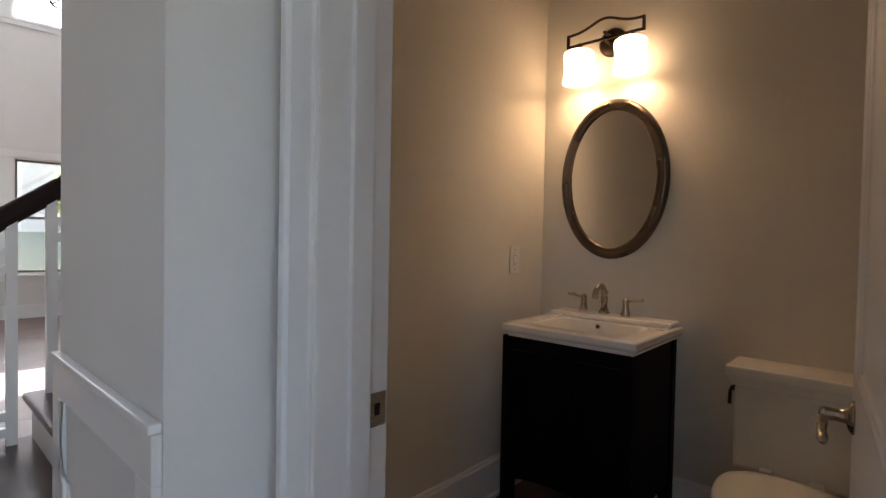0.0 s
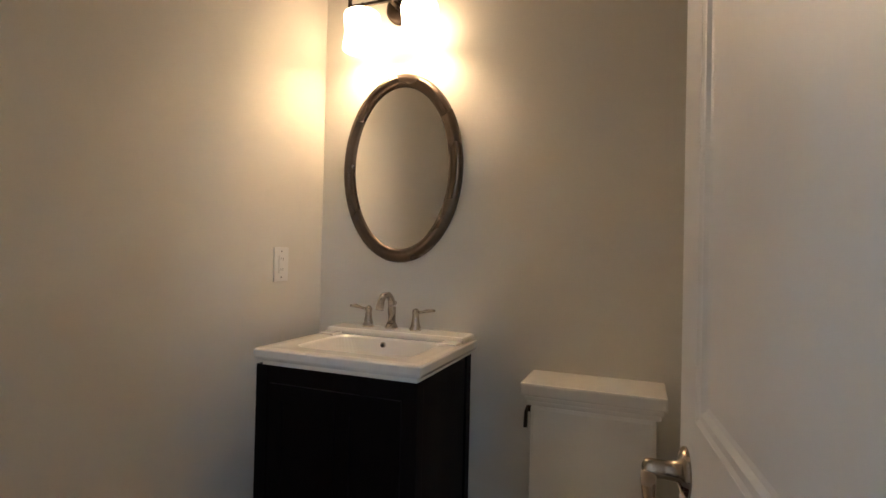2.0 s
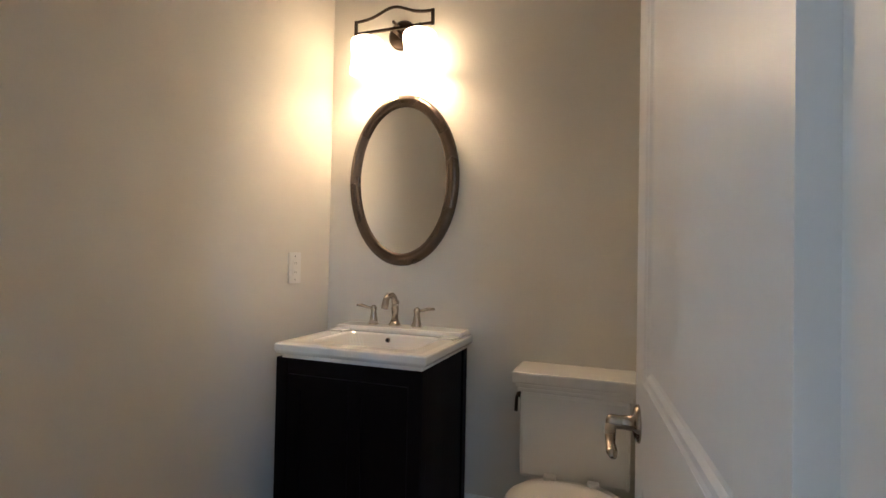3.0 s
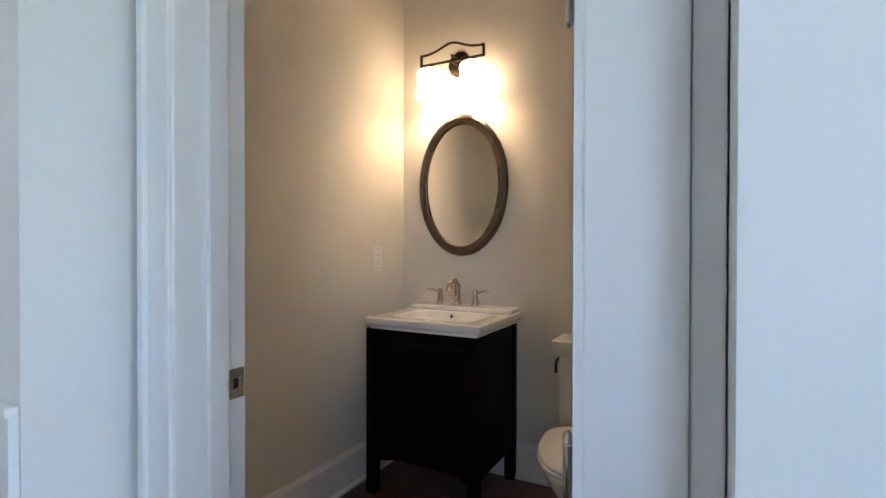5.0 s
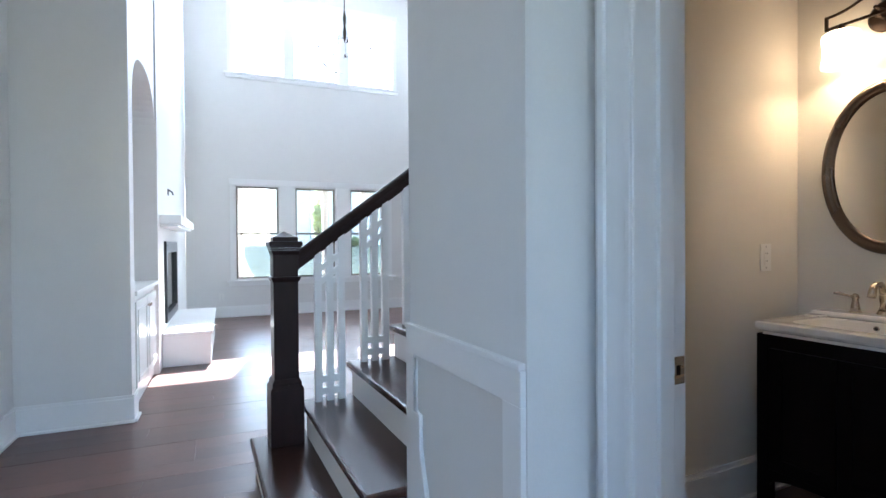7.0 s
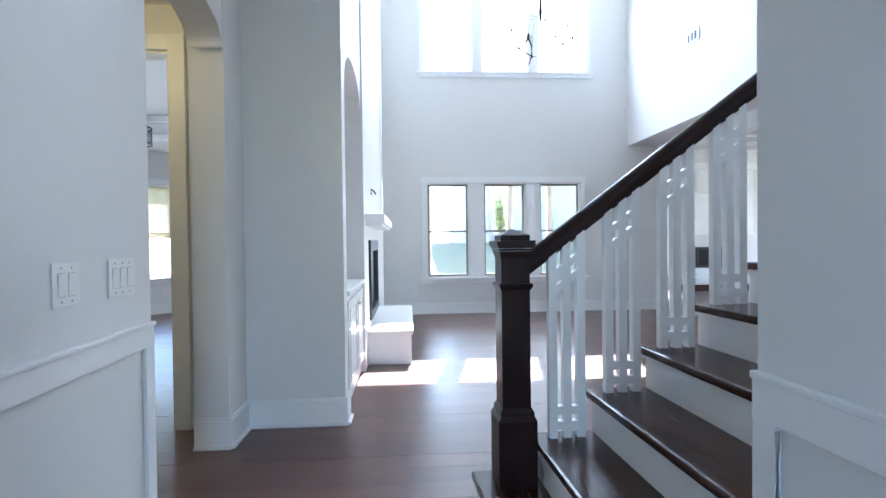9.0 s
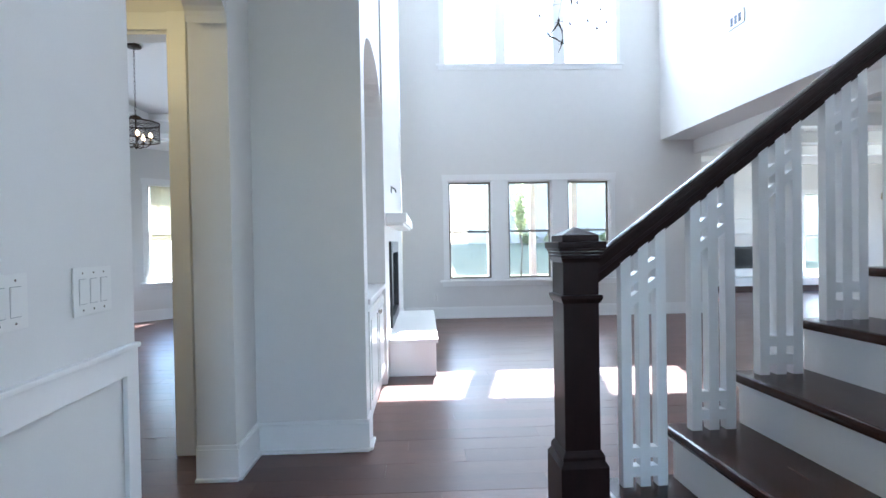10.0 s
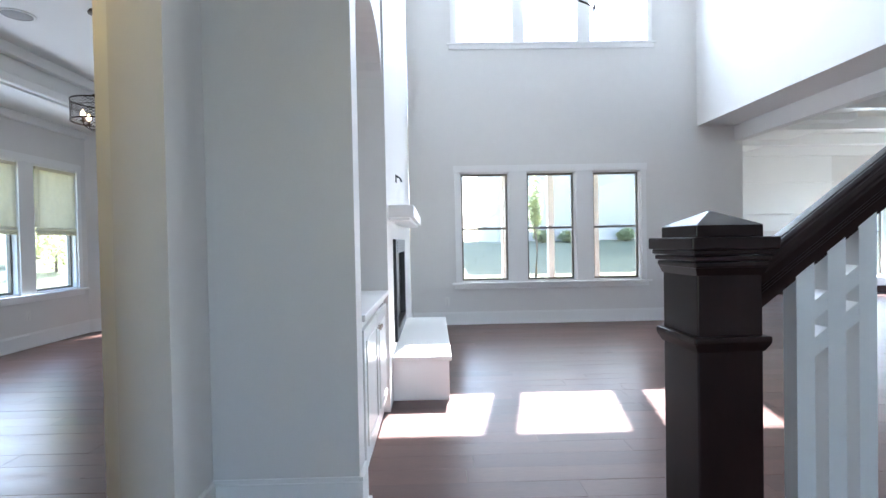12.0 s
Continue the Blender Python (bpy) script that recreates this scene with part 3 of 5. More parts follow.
# bedroom drum chandelier
def drum_chandelier(x, y, z, top):
    ob = thing("drum_chandelier", (x, y, top), "bronze drum chandelier with mesh shade and lit candle bulbs", "chandelier")
    part("canopy", lathe([(0.065, top - 0.03), (0.07, top - 0.02), (0.06, top - 0.001)], at=(x, y, 0)), BRONZE, ob)
    n = 16
    lo, hi = z + 0.32, top - 0.03
    bms = []
    for k in range(n):
        c = lo + (hi - lo) * (k + 0.5) / n
        h = (hi - lo) / n * 0.62
        pts = [(x + (0.008 * math.cos(a) if k % 2 else 0), y + (0 if k % 2 else 0.008 * math.cos(a)), c + h * math.sin(a)) for a in (2 * math.pi * q / 10 for q in range(11))]
        bms.append(tube(pts, 0.0022, 5))
    part("chain", join(*bms), BRONZE, ob)
    part("stem", join(lathe([(0.05, z + 0.285), (0.055, z + 0.295), (0.012, z + 0.32)], 20, (x, y, 0)), lathe([(0.007, z), (0.007, z + 0.29)], 10, (x, y, 0)), lathe([(0.004, z - 0.03), (0.016, z - 0.012), (0.02, z + 0.005), (0.006, z + 0.02)], 14, (x, y, 0))), BRONZE, ob)
    r = 0.215
    for q in (z + 0.06, z + 0.235):
        part("shade_ring", lathe([(r, q - 0.006), (r + 0.004, q - 0.006), (r + 0.004, q + 0.006), (r, q + 0.006), (r, q - 0.006)], 40, (x, y, 0), cap=False), BRONZE, ob)
    wires = []
    for k in range(36):
        a = 2 * math.pi * k / 36
        wires.append(tube([(x + r * math.cos(a + d * 1.2), y + r * math.sin(a + d * 1.2), z + 0.06 + 0.175 * d) for d in (0, 0.25, 0.5, 0.75, 1)], 0.0016, 4))
        wires.append(tube([(x + r * math.cos(a - d * 1.2), y + r * math.sin(a - d * 1.2), z + 0.06 + 0.175 * d) for d in (0, 0.25, 0.5, 0.75, 1)], 0.0016, 4))
    part("mesh_shade", join(*wires), MESH, ob, "woven bronze wire mesh")
    for k in range(5):
        a = 2 * math.pi * k / 5 + 0.3
        c, s = math.cos(a), math.sin(a)
        arm = part("arm", tube([(x + c * t, y + s * t, z + 0.01 + q) for t, q in ((0.01, 0), (0.05, -0.02), (0.09, -0.015), (0.12, 0.005), (0.13, 0.035))], 0.005, 8), BRONZE, ob)
        part("cup", lathe([(0.008, z + 0.04), (0.024, z + 0.055), (0.009, z + 0.058), (0.009, z + 0.085)], 14, (x + c * 0.13, y + s * 0.13, 0)), BRONZE, arm)
        part("bulb", lathe([(0.006, z + 0.085), (0.017, z + 0.105), (0.014, z + 0.125), (0.003, z + 0.145)], 12, (x + c * 0.13, y + s * 0.13, 0)), BULB, arm, "glowing candle bulb")
    for k in range(4):
        a = math.pi * k / 2
        part("spoke", tube([(x, y, z + 0.235), (x + r * math.cos(a), y + r * math.sin(a), z + 0.235)], 0.003, 6), BRONZE, ob)
    return ob


drum_chandelier(-3.18, 6.35, 2.265, 3.299)
speaker = thing("ceiling_speaker", (-3.91, 6.4, 3.298), "round grey flush ceiling speaker grille in the tray ceiling", "speaker")
part("rim", lathe([(0.135, 3.299), (0.135, 3.290), (0.118, 3.288), (0.116, 3.293)], 36, (-3.91, 6.4, 0)), TRIM, speaker, "white rim")
part("grille", lathe([(0.1155, 3.2975), (0.1155, 3.291), (0.06, 3.288), (0.002, 3.287)], 36, (-3.91, 6.4, 0)), material("speaker_grille", (0.36, 0.36, 0.36), 0.6, grain=0.2, scale=300, bump=0.3), speaker, "grey perforated grille")

# ---- fireplace and built-in ----
hearth = thing("raised_hearth", (-0.37, 6.7, 0), "white raised fireplace hearth with a smooth stone slab", "hearth")
part("base", boxes((-0.598, -0.165, 5.72, 7.68, 0, 0.305), bevel=0.004), TRIM, hearth)
part("slab", boxes((-0.598, -0.146, 5.70, 7.70, 0.305, 0.343), bevel=0.006), QUARTZ, hearth, "white stone slab")
mantel = thing("mantel_shelf", (-0.5, 6.6, 1.40), "white painted floating mantel shelf on the chimney breast", "mantel")
part("shelf", boxes((-0.5985, -0.41, 5.60, 7.6, 1.41, 1.50), bevel=0.006), TRIM, mantel)
part("cove", boxes((-0.5985, -0.44, 5.63, 7.57, 1.385, 1.41), bevel=0.008), TRIM, mantel)
fire = thing("fireplace_insert", (-0.6, 6.6, 0.40), "black metal gas fireplace insert with dark glass", "fireplace")
fb = (5.975, 7.215, 0.402, 1.248)
part("surround", boxes((-0.61, -0.575, fb[0], fb[0] + 0.09, fb[2], fb[3]), (-0.61, -0.575, fb[1] - 0.09, fb[1], fb[2], fb[3]), (-0.61, -0.575, fb[0] + 0.09, fb[1] - 0.09, fb[3] - 0.12, fb[3]), (-0.61, -0.575, fb[0] + 0.09, fb[1] - 0.09, fb[2], fb[2] + 0.09), bevel=0.003), BLACK, fire)
part("glass_door", boxes((-0.612, -0.606, fb[0] + 0.09, fb[1] - 0.09, fb[2] + 0.09, fb[3] - 0.12)), material("smoked_glass", (0.01, 0.01, 0.011), 0.06, spec=0.7), fire)
for k in range(4):
    part("louvre", boxes((-0.585, -0.570, fb[0] + 0.1, fb[1] - 0.1, fb[3] - 0.105 + 0.024 * k, fb[3] - 0.093 + 0.024 * k), bevel=0.002), BLACK, fire)
tv = thing("wall_bracket", (-0.6, 6.45, 1.8), "small dark cable bracket on the chimney breast", "bracket")
part("plate", boxes((-0.5995, -0.59, 6.38, 6.44, 1.76, 1.83), bevel=0.002), BLACK, tv)
part("arm", tube([(-0.592, 6.41, 1.82), (-0.56, 6.41, 1.80), (-0.545, 6.41, 1.765)], 0.008), BLACK, tv)

cab = thing("built_in_cabinet", (-0.8, 4.86, 0), "white painted built-in base cabinet in an arched niche", "cabinet")
part("carcass", boxes((-1.018, -0.665, 4.254, 5.466, 0.10, 0.845)), CABINET, cab)
part("plinth", boxes((-1.018, -0.645, 4.254, 5.466, 0.0, 0.10), bevel=0.003), CABINET, cab)
part("face_frame", boxes((-0.663, -0.632, 4.254, 4.30, 0.10, 0.845), (-0.663, -0.632, 5.42, 5.466, 0.10, 0.845), (-0.663, -0.632, 4.30, 5.42, 0.80, 0.845), (-0.663, -0.632, 4.30, 5.42, 0.10, 0.14)), CABINET, cab)
for a, b, k in ((4.305, 4.855, 4.82), (4.865, 5.415, 4.90)):
    d = part("door", boxes((-0.631, -0.612, a, b, 0.145, 0.795), bevel=0.002), CABINET, cab)
    part("panel_bead", boxes((-0.612, -0.606, a + 0.06, b - 0.06, 0.205, 0.215), (-0.612, -0.606, a + 0.06, b - 0.06, 0.725, 0.735), (-0.612, -0.606, a + 0.06, a + 0.07, 0.205, 0.735), (-0.612, -0.606, b - 0.07, b - 0.06, 0.205, 0.735)), CABINET, d)
    part("knob", lathe([(0.004, 0), (0.005, 0.012), (0.013, 0.02), (0.011, 0.028), (0.004, 0.03)], 14, (-0.612, k, 0.72), "X"), NICKEL, d, "small nickel knob")
solid("cabinet_counter", boxes((-1.018, -0.598, 4.254, 5.466, 0.846, 0.88), bevel=0.005), TRIM, "white painted counter over the built-in cabinet", "counter")

# vent grille high on the east wall
vent = thing("air_vent", (3.63, 7.18, 3.9), "white wall air vent with dark slots", "air vent")
part("frame", boxes((3.614, 3.629, 7.015, 7.335, 3.82, 3.99), bevel=0.003), TRIM, vent)
# Slots are raised dark blocks; the shade of the openings is in their colour.
for k in range(3):
    part("slot", boxes((3.611, 3.6145, 7.06 + 0.08 * k, 7.115 + 0.08 * k, 3.85, 3.96)), material(f"vent_slot_{k}", (0.08, 0.085, 0.1), 0.7), vent, "dark block painted as slot shade")

# branch chandelier of the great room
def branch_chandelier(x, y):
    ob = thing("branch_chandelier", (x, y, TOP), "dark iron branch chandelier with small winged leaf shapes", "chandelier")
    part("rod", join(lathe([(0.008, 4.2), (0.008, TOP - 0.03)], 8, (x, y, 0)), lathe([(0.07, TOP - 0.03), (0.07, TOP - 0.001)], 20, (x, y, 0))), BRONZE, ob)
    part("hub", lathe([(0.004, 3.90), (0.014, 3.94), (0.026, 4.02), (0.012, 4.12), (0.024, 4.22), (0.007, 4.34)], 14, (x, y, 0)), BRONZE, ob)
    rng = random.Random(7)

    def leaf(o, w, wide, owner, name="leaf"):
        bm = bmesh.new()
        n = w.cross(Vector((0, 0, 1))).normalized() * wide
        bm.faces.new([bm.verts.new(v) for v in (o, o + w * 0.4 + n, o + w, o + w * 0.4 - n)])
        bmesh.ops.solidify(bm, geom=bm.faces[:], thickness=0.006)
        part(name, bm, BRONZE, owner)

    # wires that fan out from the hub, each with a small winged shape
    for dx, dy, z in ((0.0, -0.2, 3.82), (0.20, 0.05, 3.73), (0.36, -0.1, 3.65), (0.20, -0.25, 3.52), (-0.155, 0.0, 3.71), (-0.10, 0.06, 3.49), (-0.27, 0.02, 3.57), (-0.3, 0.3, 3.9), (0.1, 0.4, 3.85), (0.42, 0.25, 3.95)):
        end = Vector((x + dx, y + dy, z))
        arm = part("wire_arm", tube([(x, y, 3.95), (x + dx * 0.7, y + dy * 0.7, 4.0), (x + dx * 0.95, y + dy * 0.95, z + 0.1), tuple(end)], 0.0014, 5), BRONZE, ob)
        b = rng.uniform(-0.5, 0.5)
        c, q = math.cos(b), math.sin(b)
        leaf(end - Vector((c, q, 0)) * 0.045, Vector((c, q, 0.15)) * 0.12, 0.018, arm, "bird_shape")
        leaf(end, Vector((-q * 0.4 + 0.3, c, 0.5)) * 0.07, 0.016, arm, "bird_shape")
        leaf(end, Vector((q * 0.4 - 0.2, -c, 0.45)) * 0.07, 0.016, arm, "bird_shape")
    for pts in (((-0.155, 3.71), (-0.20, 3.64), (-0.27, 3.57)), ((-0.27, 3.56), (-0.19, 3.53), (-0.10, 3.47)), ((-0.155, 3.71), (-0.115, 3.62), (-0.11, 3.49), (-0.16, 3.37))):
        part("branch", tube([(x + a, y, z) for a, z in pts], [0.011] + [0.008] * (len(pts) - 2) + [0.004], 7), BRONZE, ob)
    return ob


branch_chandelier(1.47, 6.8)

# ---- keeping room beyond the kitchen opening ----
panels = structure("trim_keeping_panels", boxes((6.17, 8.10, 12.27, 12.298, 0.34, 0.51), bevel=0.002), TRIM, "white shiplap panelling with horizontal ledges over a fireplace", "wall panelling")
for z0, z1 in ((1.325, 1.655), (1.67, 2.305), (2.32, 2.858)):
    part("panel", boxes((6.17, 8.10, 12.272, 12.298, z0, z1), bevel=0.002), TRIM, panels)
for z in (1.308, 1.655, 2.305):
    part("ledge", boxes((6.17, 8.10, 12.205, 12.2975, z, z + 0.02)), TRIM, panels)
kf = thing("linear_fireplace", (7.0, 12.26, 0.5), "long black linear fireplace in a white wall", "fireplace")
part("surround", boxes((6.67, 7.53, 12.262, 12.2985, 0.525, 1.02), bevel=0.003), BLACK, kf)
part("glass", boxes((6.73, 7.47, 12.257, 12.262, 0.58, 0.97)), material("fire_glass", (0.008, 0.008, 0.009), 0.25, spec=0.15), kf)
kh = thing("bench_hearth", (7.6, 12.1, 0), "long low white hearth bench", "hearth")
# Dark fill from the floor up to the slab.
part("base", boxes((6.1, 10.2, 11.99, 12.268, 0.0, 0.15)), TREAD, kh, "dark block under the slab")
part("slab", boxes((6.05, 10.25, 11.93, 12.269, 0.15, 0.325), bevel=0.005), QUARTZ, kh)


def pendant(x, y, z, top):
    ob = thing("pendant_lamp", (x, y, top), "amber glass pendant lamp on a thin dark rod", "pendant lamp", "kitchen pendants")
    part("canopy", lathe([(0.06, top - 0.025), (0.06, top - 0.001)], 20, (x, y, 0)), BRONZE, ob)
    part("rod", lathe([(0.006, z + 0.16), (0.006, top - 0.02)], 8, (x, y, 0)), BRONZE, ob)
    part("cap", lathe([(0.03, z + 0.1), (0.034, z + 0.13), (0.01, z + 0.17)], 16, (x, y, 0)), BRONZE, ob)
    part("globe", lathe([(0.05, z - 0.1), (0.085, z - 0.05), (0.085, z + 0.02), (0.05, z + 0.09), (0.03, z + 0.11)], 24, (x, y, 0), cap=False), GLOBE, ob, "amber tinted glass shade")
    part("bulb", lathe([(0.008, z - 0.04), (0.028, z), (0.026, z + 0.03), (0.012, z + 0.07)], 14, (x, y, 0)), BULB, ob, "glowing bulb")
    return ob


pendant(7.28, 9.0, 1.87, 3.05)
island = thing("kitchen_island", (8.6, 7.7, 0), "white kitchen island with a dark stone top", "kitchen island")
part("body", boxes((7.9, 9.6, 7.3, 8.2, 0.0, 0.88), bevel=0.004), CABINET, island)
part("worktop", boxes((7.75, 9.75, 7.2, 8.3, 0.88, 0.92), bevel=0.005), material("dark_granite", (0.02, 0.02, 0.021), 0.15, grain=0.3, scale=60), island, "dark polished stone worktop")

# ---- staircase ----
HERE = Matrix.Identity(4)
RISE, RUN, NOSE = 0.185, 0.252, 0.038
STEPS = 14
stairs = thing("staircase", (0.3, 2.2, 0), "staircase with dark walnut treads and white risers", "staircase", kind="structure")
for n in range(1, STEPS + 1):
    x = NOSE + RUN * (n - 1)
    z = RISE * n
    y1 = 2.90 if n == 1 else 2.835
    part("tread", boxes((x, x + RUN + 0.045, 1.667, y1, z - 0.034, z), bevel=0.012), TREAD, stairs, "dark walnut tread")
    part("riser", boxes((x + 0.028, x + 0.05, 1.667, y1 - 0.03, z - RISE, z - 0.034)), TRIM, stairs, "white painted riser")
    part("nosing_cove", boxes((x + 0.014, x + 0.028, 1.667, y1 - 0.02, z - 0.05, z - 0.034)), TRIM, stairs)
outline = [(NOSE + 0.05, 0.0)]
for n in range(1, STEPS + 1):
    outline += [(NOSE + 0.05 + RUN * (n - 1), RISE * n - 0.036), (NOSE + 0.05 + RUN * n, RISE * n - 0.036)]
outline += [(NOSE + 0.05 + RUN * STEPS, 0.0)]
part("stringer", prism(outline, 2.70, 2.80, "Y"), TRIM, stairs)
skirt = [(0.47, 0.0), (0.47, 0.74), (0.55, 0.84), (0.55 + RUN * 13, 0.84 + RISE * 13), (0.55 + RUN * 13, 0.0)]
part("wall_skirt", prism(skirt, 1.6505, 1.6665, "Y"), TRIM, stairs)


def newel_post(x, y, z):
    ob = thing("newel_post", (x, y, z), "dark-stained square newel post with moulded cap and rings", "newel post")
    def sq(half, z0, z1, bevel=0.003):
        return boxes((x - half, x + half, y - half, y + half, z0, z1), bevel=bevel)
    def taper(h0, z0, h1, z1):
        bm = bmesh.new()
        a = [bm.verts.new((x + s * h0, y + t * h0, z0)) for s, t in ((-1, -1), (1, -1), (1, 1), (-1, 1))]
        b = [bm.verts.new((x + s * h1, y + t * h1, z1)) for s, t in ((-1, -1), (1, -1), (1, 1), (-1, 1))]
        for k in range(4):
            bm.faces.new((a[k], a[(k + 1) % 4], b[(k + 1) % 4], b[k]))
        bm.faces.new(a[::-1])
        bm.faces.new(b)
        return bm
    part("plinth", sq(0.082, z, z + 0.285), RAIL, ob)
    part("plinth_moulding", join(taper(0.082, z + 0.285, 0.070, z + 0.305), sq(0.072, z + 0.305, z + 0.318, 0.002), taper(0.072, z + 0.318, 0.062, z + 0.335)), RAIL, ob)
    part("shaft", sq(0.061, z + 0.3, 1.175), RAIL, ob)
    part("ring", join(sq(0.072, 1.030, 1.043, 0.004), taper(0.063, 1.015, 0.071, 1.031)), RAIL, ob)
    part("cap_moulding", join(taper(0.062, 1.153, 0.067, 1.167), sq(0.069, 1.167, 1.177, 0.003), sq(0.0725, 1.179, 1.188, 0.003), sq(0.0765, 1.190, 1.199, 0.003)), RAIL, ob)
    part("cap", join(sq(0.0815, 1.199, 1.222, 0.003), sq(0.0625, 1.222, 1.244, 0.002)), RAIL, ob)
    part("pyramid", taper(0.0625, 1.244, 0.002, 1.272), RAIL, ob)
    return ob


NX, NY = 0.205, 2.775
newel_post(NX, NY, RISE)


def rail_z(x):
    return 1.201 + 0.740 * (x - 0.31)


rail = thing("handrail", (0.3, 2.765, 1.1), "dark-stained moulded wooden stair handrail", "handrail")
profile = [(-0.022, -0.075), (0.022, -0.075), (0.026, -0.05), (0.034, -0.042), (0.036, -0.018), (0.028, -0.004), (0.012, 0.002), (-0.012, 0.002), (-0.028, -0.004), (-0.036, -0.018), (-0.034, -0.042), (-0.026, -0.05)]
bm = bmesh.new()
ends = []
for x in (NX + 0.055, 3.6):
    ends.append([bm.verts.new((x, 2.765 + a, rail_z(x) + b * 1.2)) for a, b in profile])
for k in range(len(profile)):
    bm.faces.new((ends[0][k], ends[0][(k + 1) % len(profile)], ends[1][(k + 1) % len(profile)], ends[1][k]))
bm.faces.new(ends[0])
bm.faces.new(ends[1][::-1])
bmesh.ops.recalc_face_normals(bm, faces=bm.faces)
bmesh.ops.bevel(bm, geom=[e for e in bm.edges if abs(e.verts[0].co.x - e.verts[1].co.x) > 1], offset=0.004, segments=2, affect="EDGES")
part("moulded_rail", bm, RAIL, rail)
bm = bmesh.new()
lo, hi = (NX + 0.056, 3.6)
sole = [[bm.verts.new((x, 2.765 + a, rail_z(x) + b)) for a, b in ((-0.016, -0.0905), (0.016, -0.0905), (0.016, -0.098), (-0.016, -0.098))] for x in (lo, hi)]
for k in range(4):
    bm.faces.new((sole[0][k], sole[0][(k + 1) % 4], sole[1][(k + 1) % 4], sole[1][k]))
bm.faces.new(sole[0])
bm.faces.new(sole[1])
bmesh.ops.recalc_face_normals(bm, faces=bm.faces)
part("fillet", bm, RAIL, rail, "thin wooden fillet under the rail")


def baluster_panel():
    """Three square balusters with two low and two sloped upper cross pieces, on the second tread."""
    x0, z0, y = 0.357, 2 * RISE, 2.765
    w, gap, t = 0.036, 0.0265, 0.017
    ob = thing("baluster_panel", (x0, y, z0), "white painted three-baluster stair panel with small square cut-outs", "balustrade", "stair balusters")
    xs = [x0 + k * (w + gap) for k in range(3)]
    for x in xs:
        a, b = rail_z(x) - 0.07, rail_z(x + w) - 0.07
        part("baluster", prism([(x, z0), (x + w, z0), (x + w, b), (x, a)], y - t, y + t, "Y"), TRIM, ob)
    for k in range(2):
        x = xs[k] + w
        for c in (0.035, 0.10):
            part("low_block", boxes((x, x + gap, y - t + 0.001, y + t - 0.001, z0 + c, z0 + c + 0.036)), TRIM, ob)
        for c in (0.165, 0.235):
            a, b = rail_z(x) - c, rail_z(x + gap) - c
            part("sloped_block", prism([(x, a - 0.036), (x + gap, b - 0.036), (x + gap, b), (x, a)], y - t + 0.001, y + t - 0.001, "Y"), TRIM, ob)
    return ob


first = baluster_panel()
for n in range(1, 12):
    copy_thing(first, Matrix.Translation(Vector(first["base"]) + Vector((RUN * n, 0, RISE * n))))

# ---- powder room ----
def powder_door():
    """A two-panel door, open into the room; built shut along x from its hinge, then turned."""
    global HERE
    old = HERE
    HERE = Matrix.Translation((0.790, 0.145, 0)) @ Matrix.Rotation(radians(5.56), 4, "Z")
    ob = thing("powder_room_door", (0, 0, 0.01), "white painted two-panel interior door standing open", "door")
    W, T, H = 0.70, 0.035, 2.065
    sx, z = 0.101, ((0.24, 0.80), (0.977, 1.945))
    rows = [(0, sx, -T, 0, 0.01, H), (W - sx, W, -T, 0, 0.01, H), (sx, W - sx, -T, 0, 0.01, z[0][0]), (sx, W - sx, -T, 0, z[0][1], z[1][0]), (sx, W - sx, -T, 0, z[1][1], H)]
    part("leaf_frame", boxes(*rows), TRIM, ob)
    for a, b in z:
        part("panel", boxes((sx, W - sx, -T + 0.009, -0.009, a, b)), TRIM, ob)
        for y in (-0.009, -T + 0.009):
            s = 0.0085 if y > -0.02 else -0.0085
            bm = bmesh.new()
            def frame_ring(d, yy):
                return [bm.verts.new((px, yy, pz)) for px, pz in ((sx + d, a + d), (W - sx - d, a + d), (W - sx - d, b - d), (sx + d, b - d))]
            rings = [frame_ring(0, y + s), frame_ring(0.006, y + s * 0.75), frame_ring(0.014, y + s * 0.7), frame_ring(0.02, y + s * 0.2), frame_ring(0.026, y + s * 0.02)]
            for p, q in zip(rings, rings[1:]):
                for k in range(4):
                    bm.faces.new((p[k], p[(k + 1) % 4], q[(k + 1) % 4], q[k]))
            bmesh.ops.recalc_face_normals(bm, faces=bm.faces)
            part("panel_moulding", bm, TRIM, ob)
    kx, kz = W - 0.052, 0.895
    for s, y in ((1, 0.0), (-1, -T)):
        lev = part("lever_handle", join(lathe([(0.033, 0), (0.033, 0.004), (0.026, 0.009), (0.014, 0.012), (0.012, 0.03), (0.013, 0.044), (0.012, 0.052), (0.006, 0.056)] if s > 0 else [(0.033, 0), (0.033, -0.004), (0.026, -0.009), (0.012, -0.012), (0.012, -0.04), (0.006, -0.05)], 24, (kx, y, kz), "Y")), NICKEL, ob, "brushed nickel lever set")
        if s > 0:
            part("lever", tube([(kx, 0.046, kz), (kx - 0.012, 0.050, kz - 0.012), (kx - 0.03, 0.050, kz - 0.028), (kx - 0.052, 0.049, kz - 0.036), (kx - 0.07, 0.048, kz - 0.037)], [0.011, 0.010, 0.008, 0.010, 0.006], 12, 0.8), NICKEL, lev)
    for hz in (0.235, 0.88, 1.575, 1.9):
        part("hinge", join(boxes((-0.0018, -0.0003, -0.030, 0.020, hz - 0.045, hz + 0.045), bevel=0.0004), lathe([(0.003, hz - 0.054), (0.0075, hz - 0.048), (0.0075, hz + 0.048), (0.003, hz + 0.054)], 12, (-0.001, 0.022, 0))), NICKEL, ob, "brushed nickel hinge")
    HERE = old
    return ob


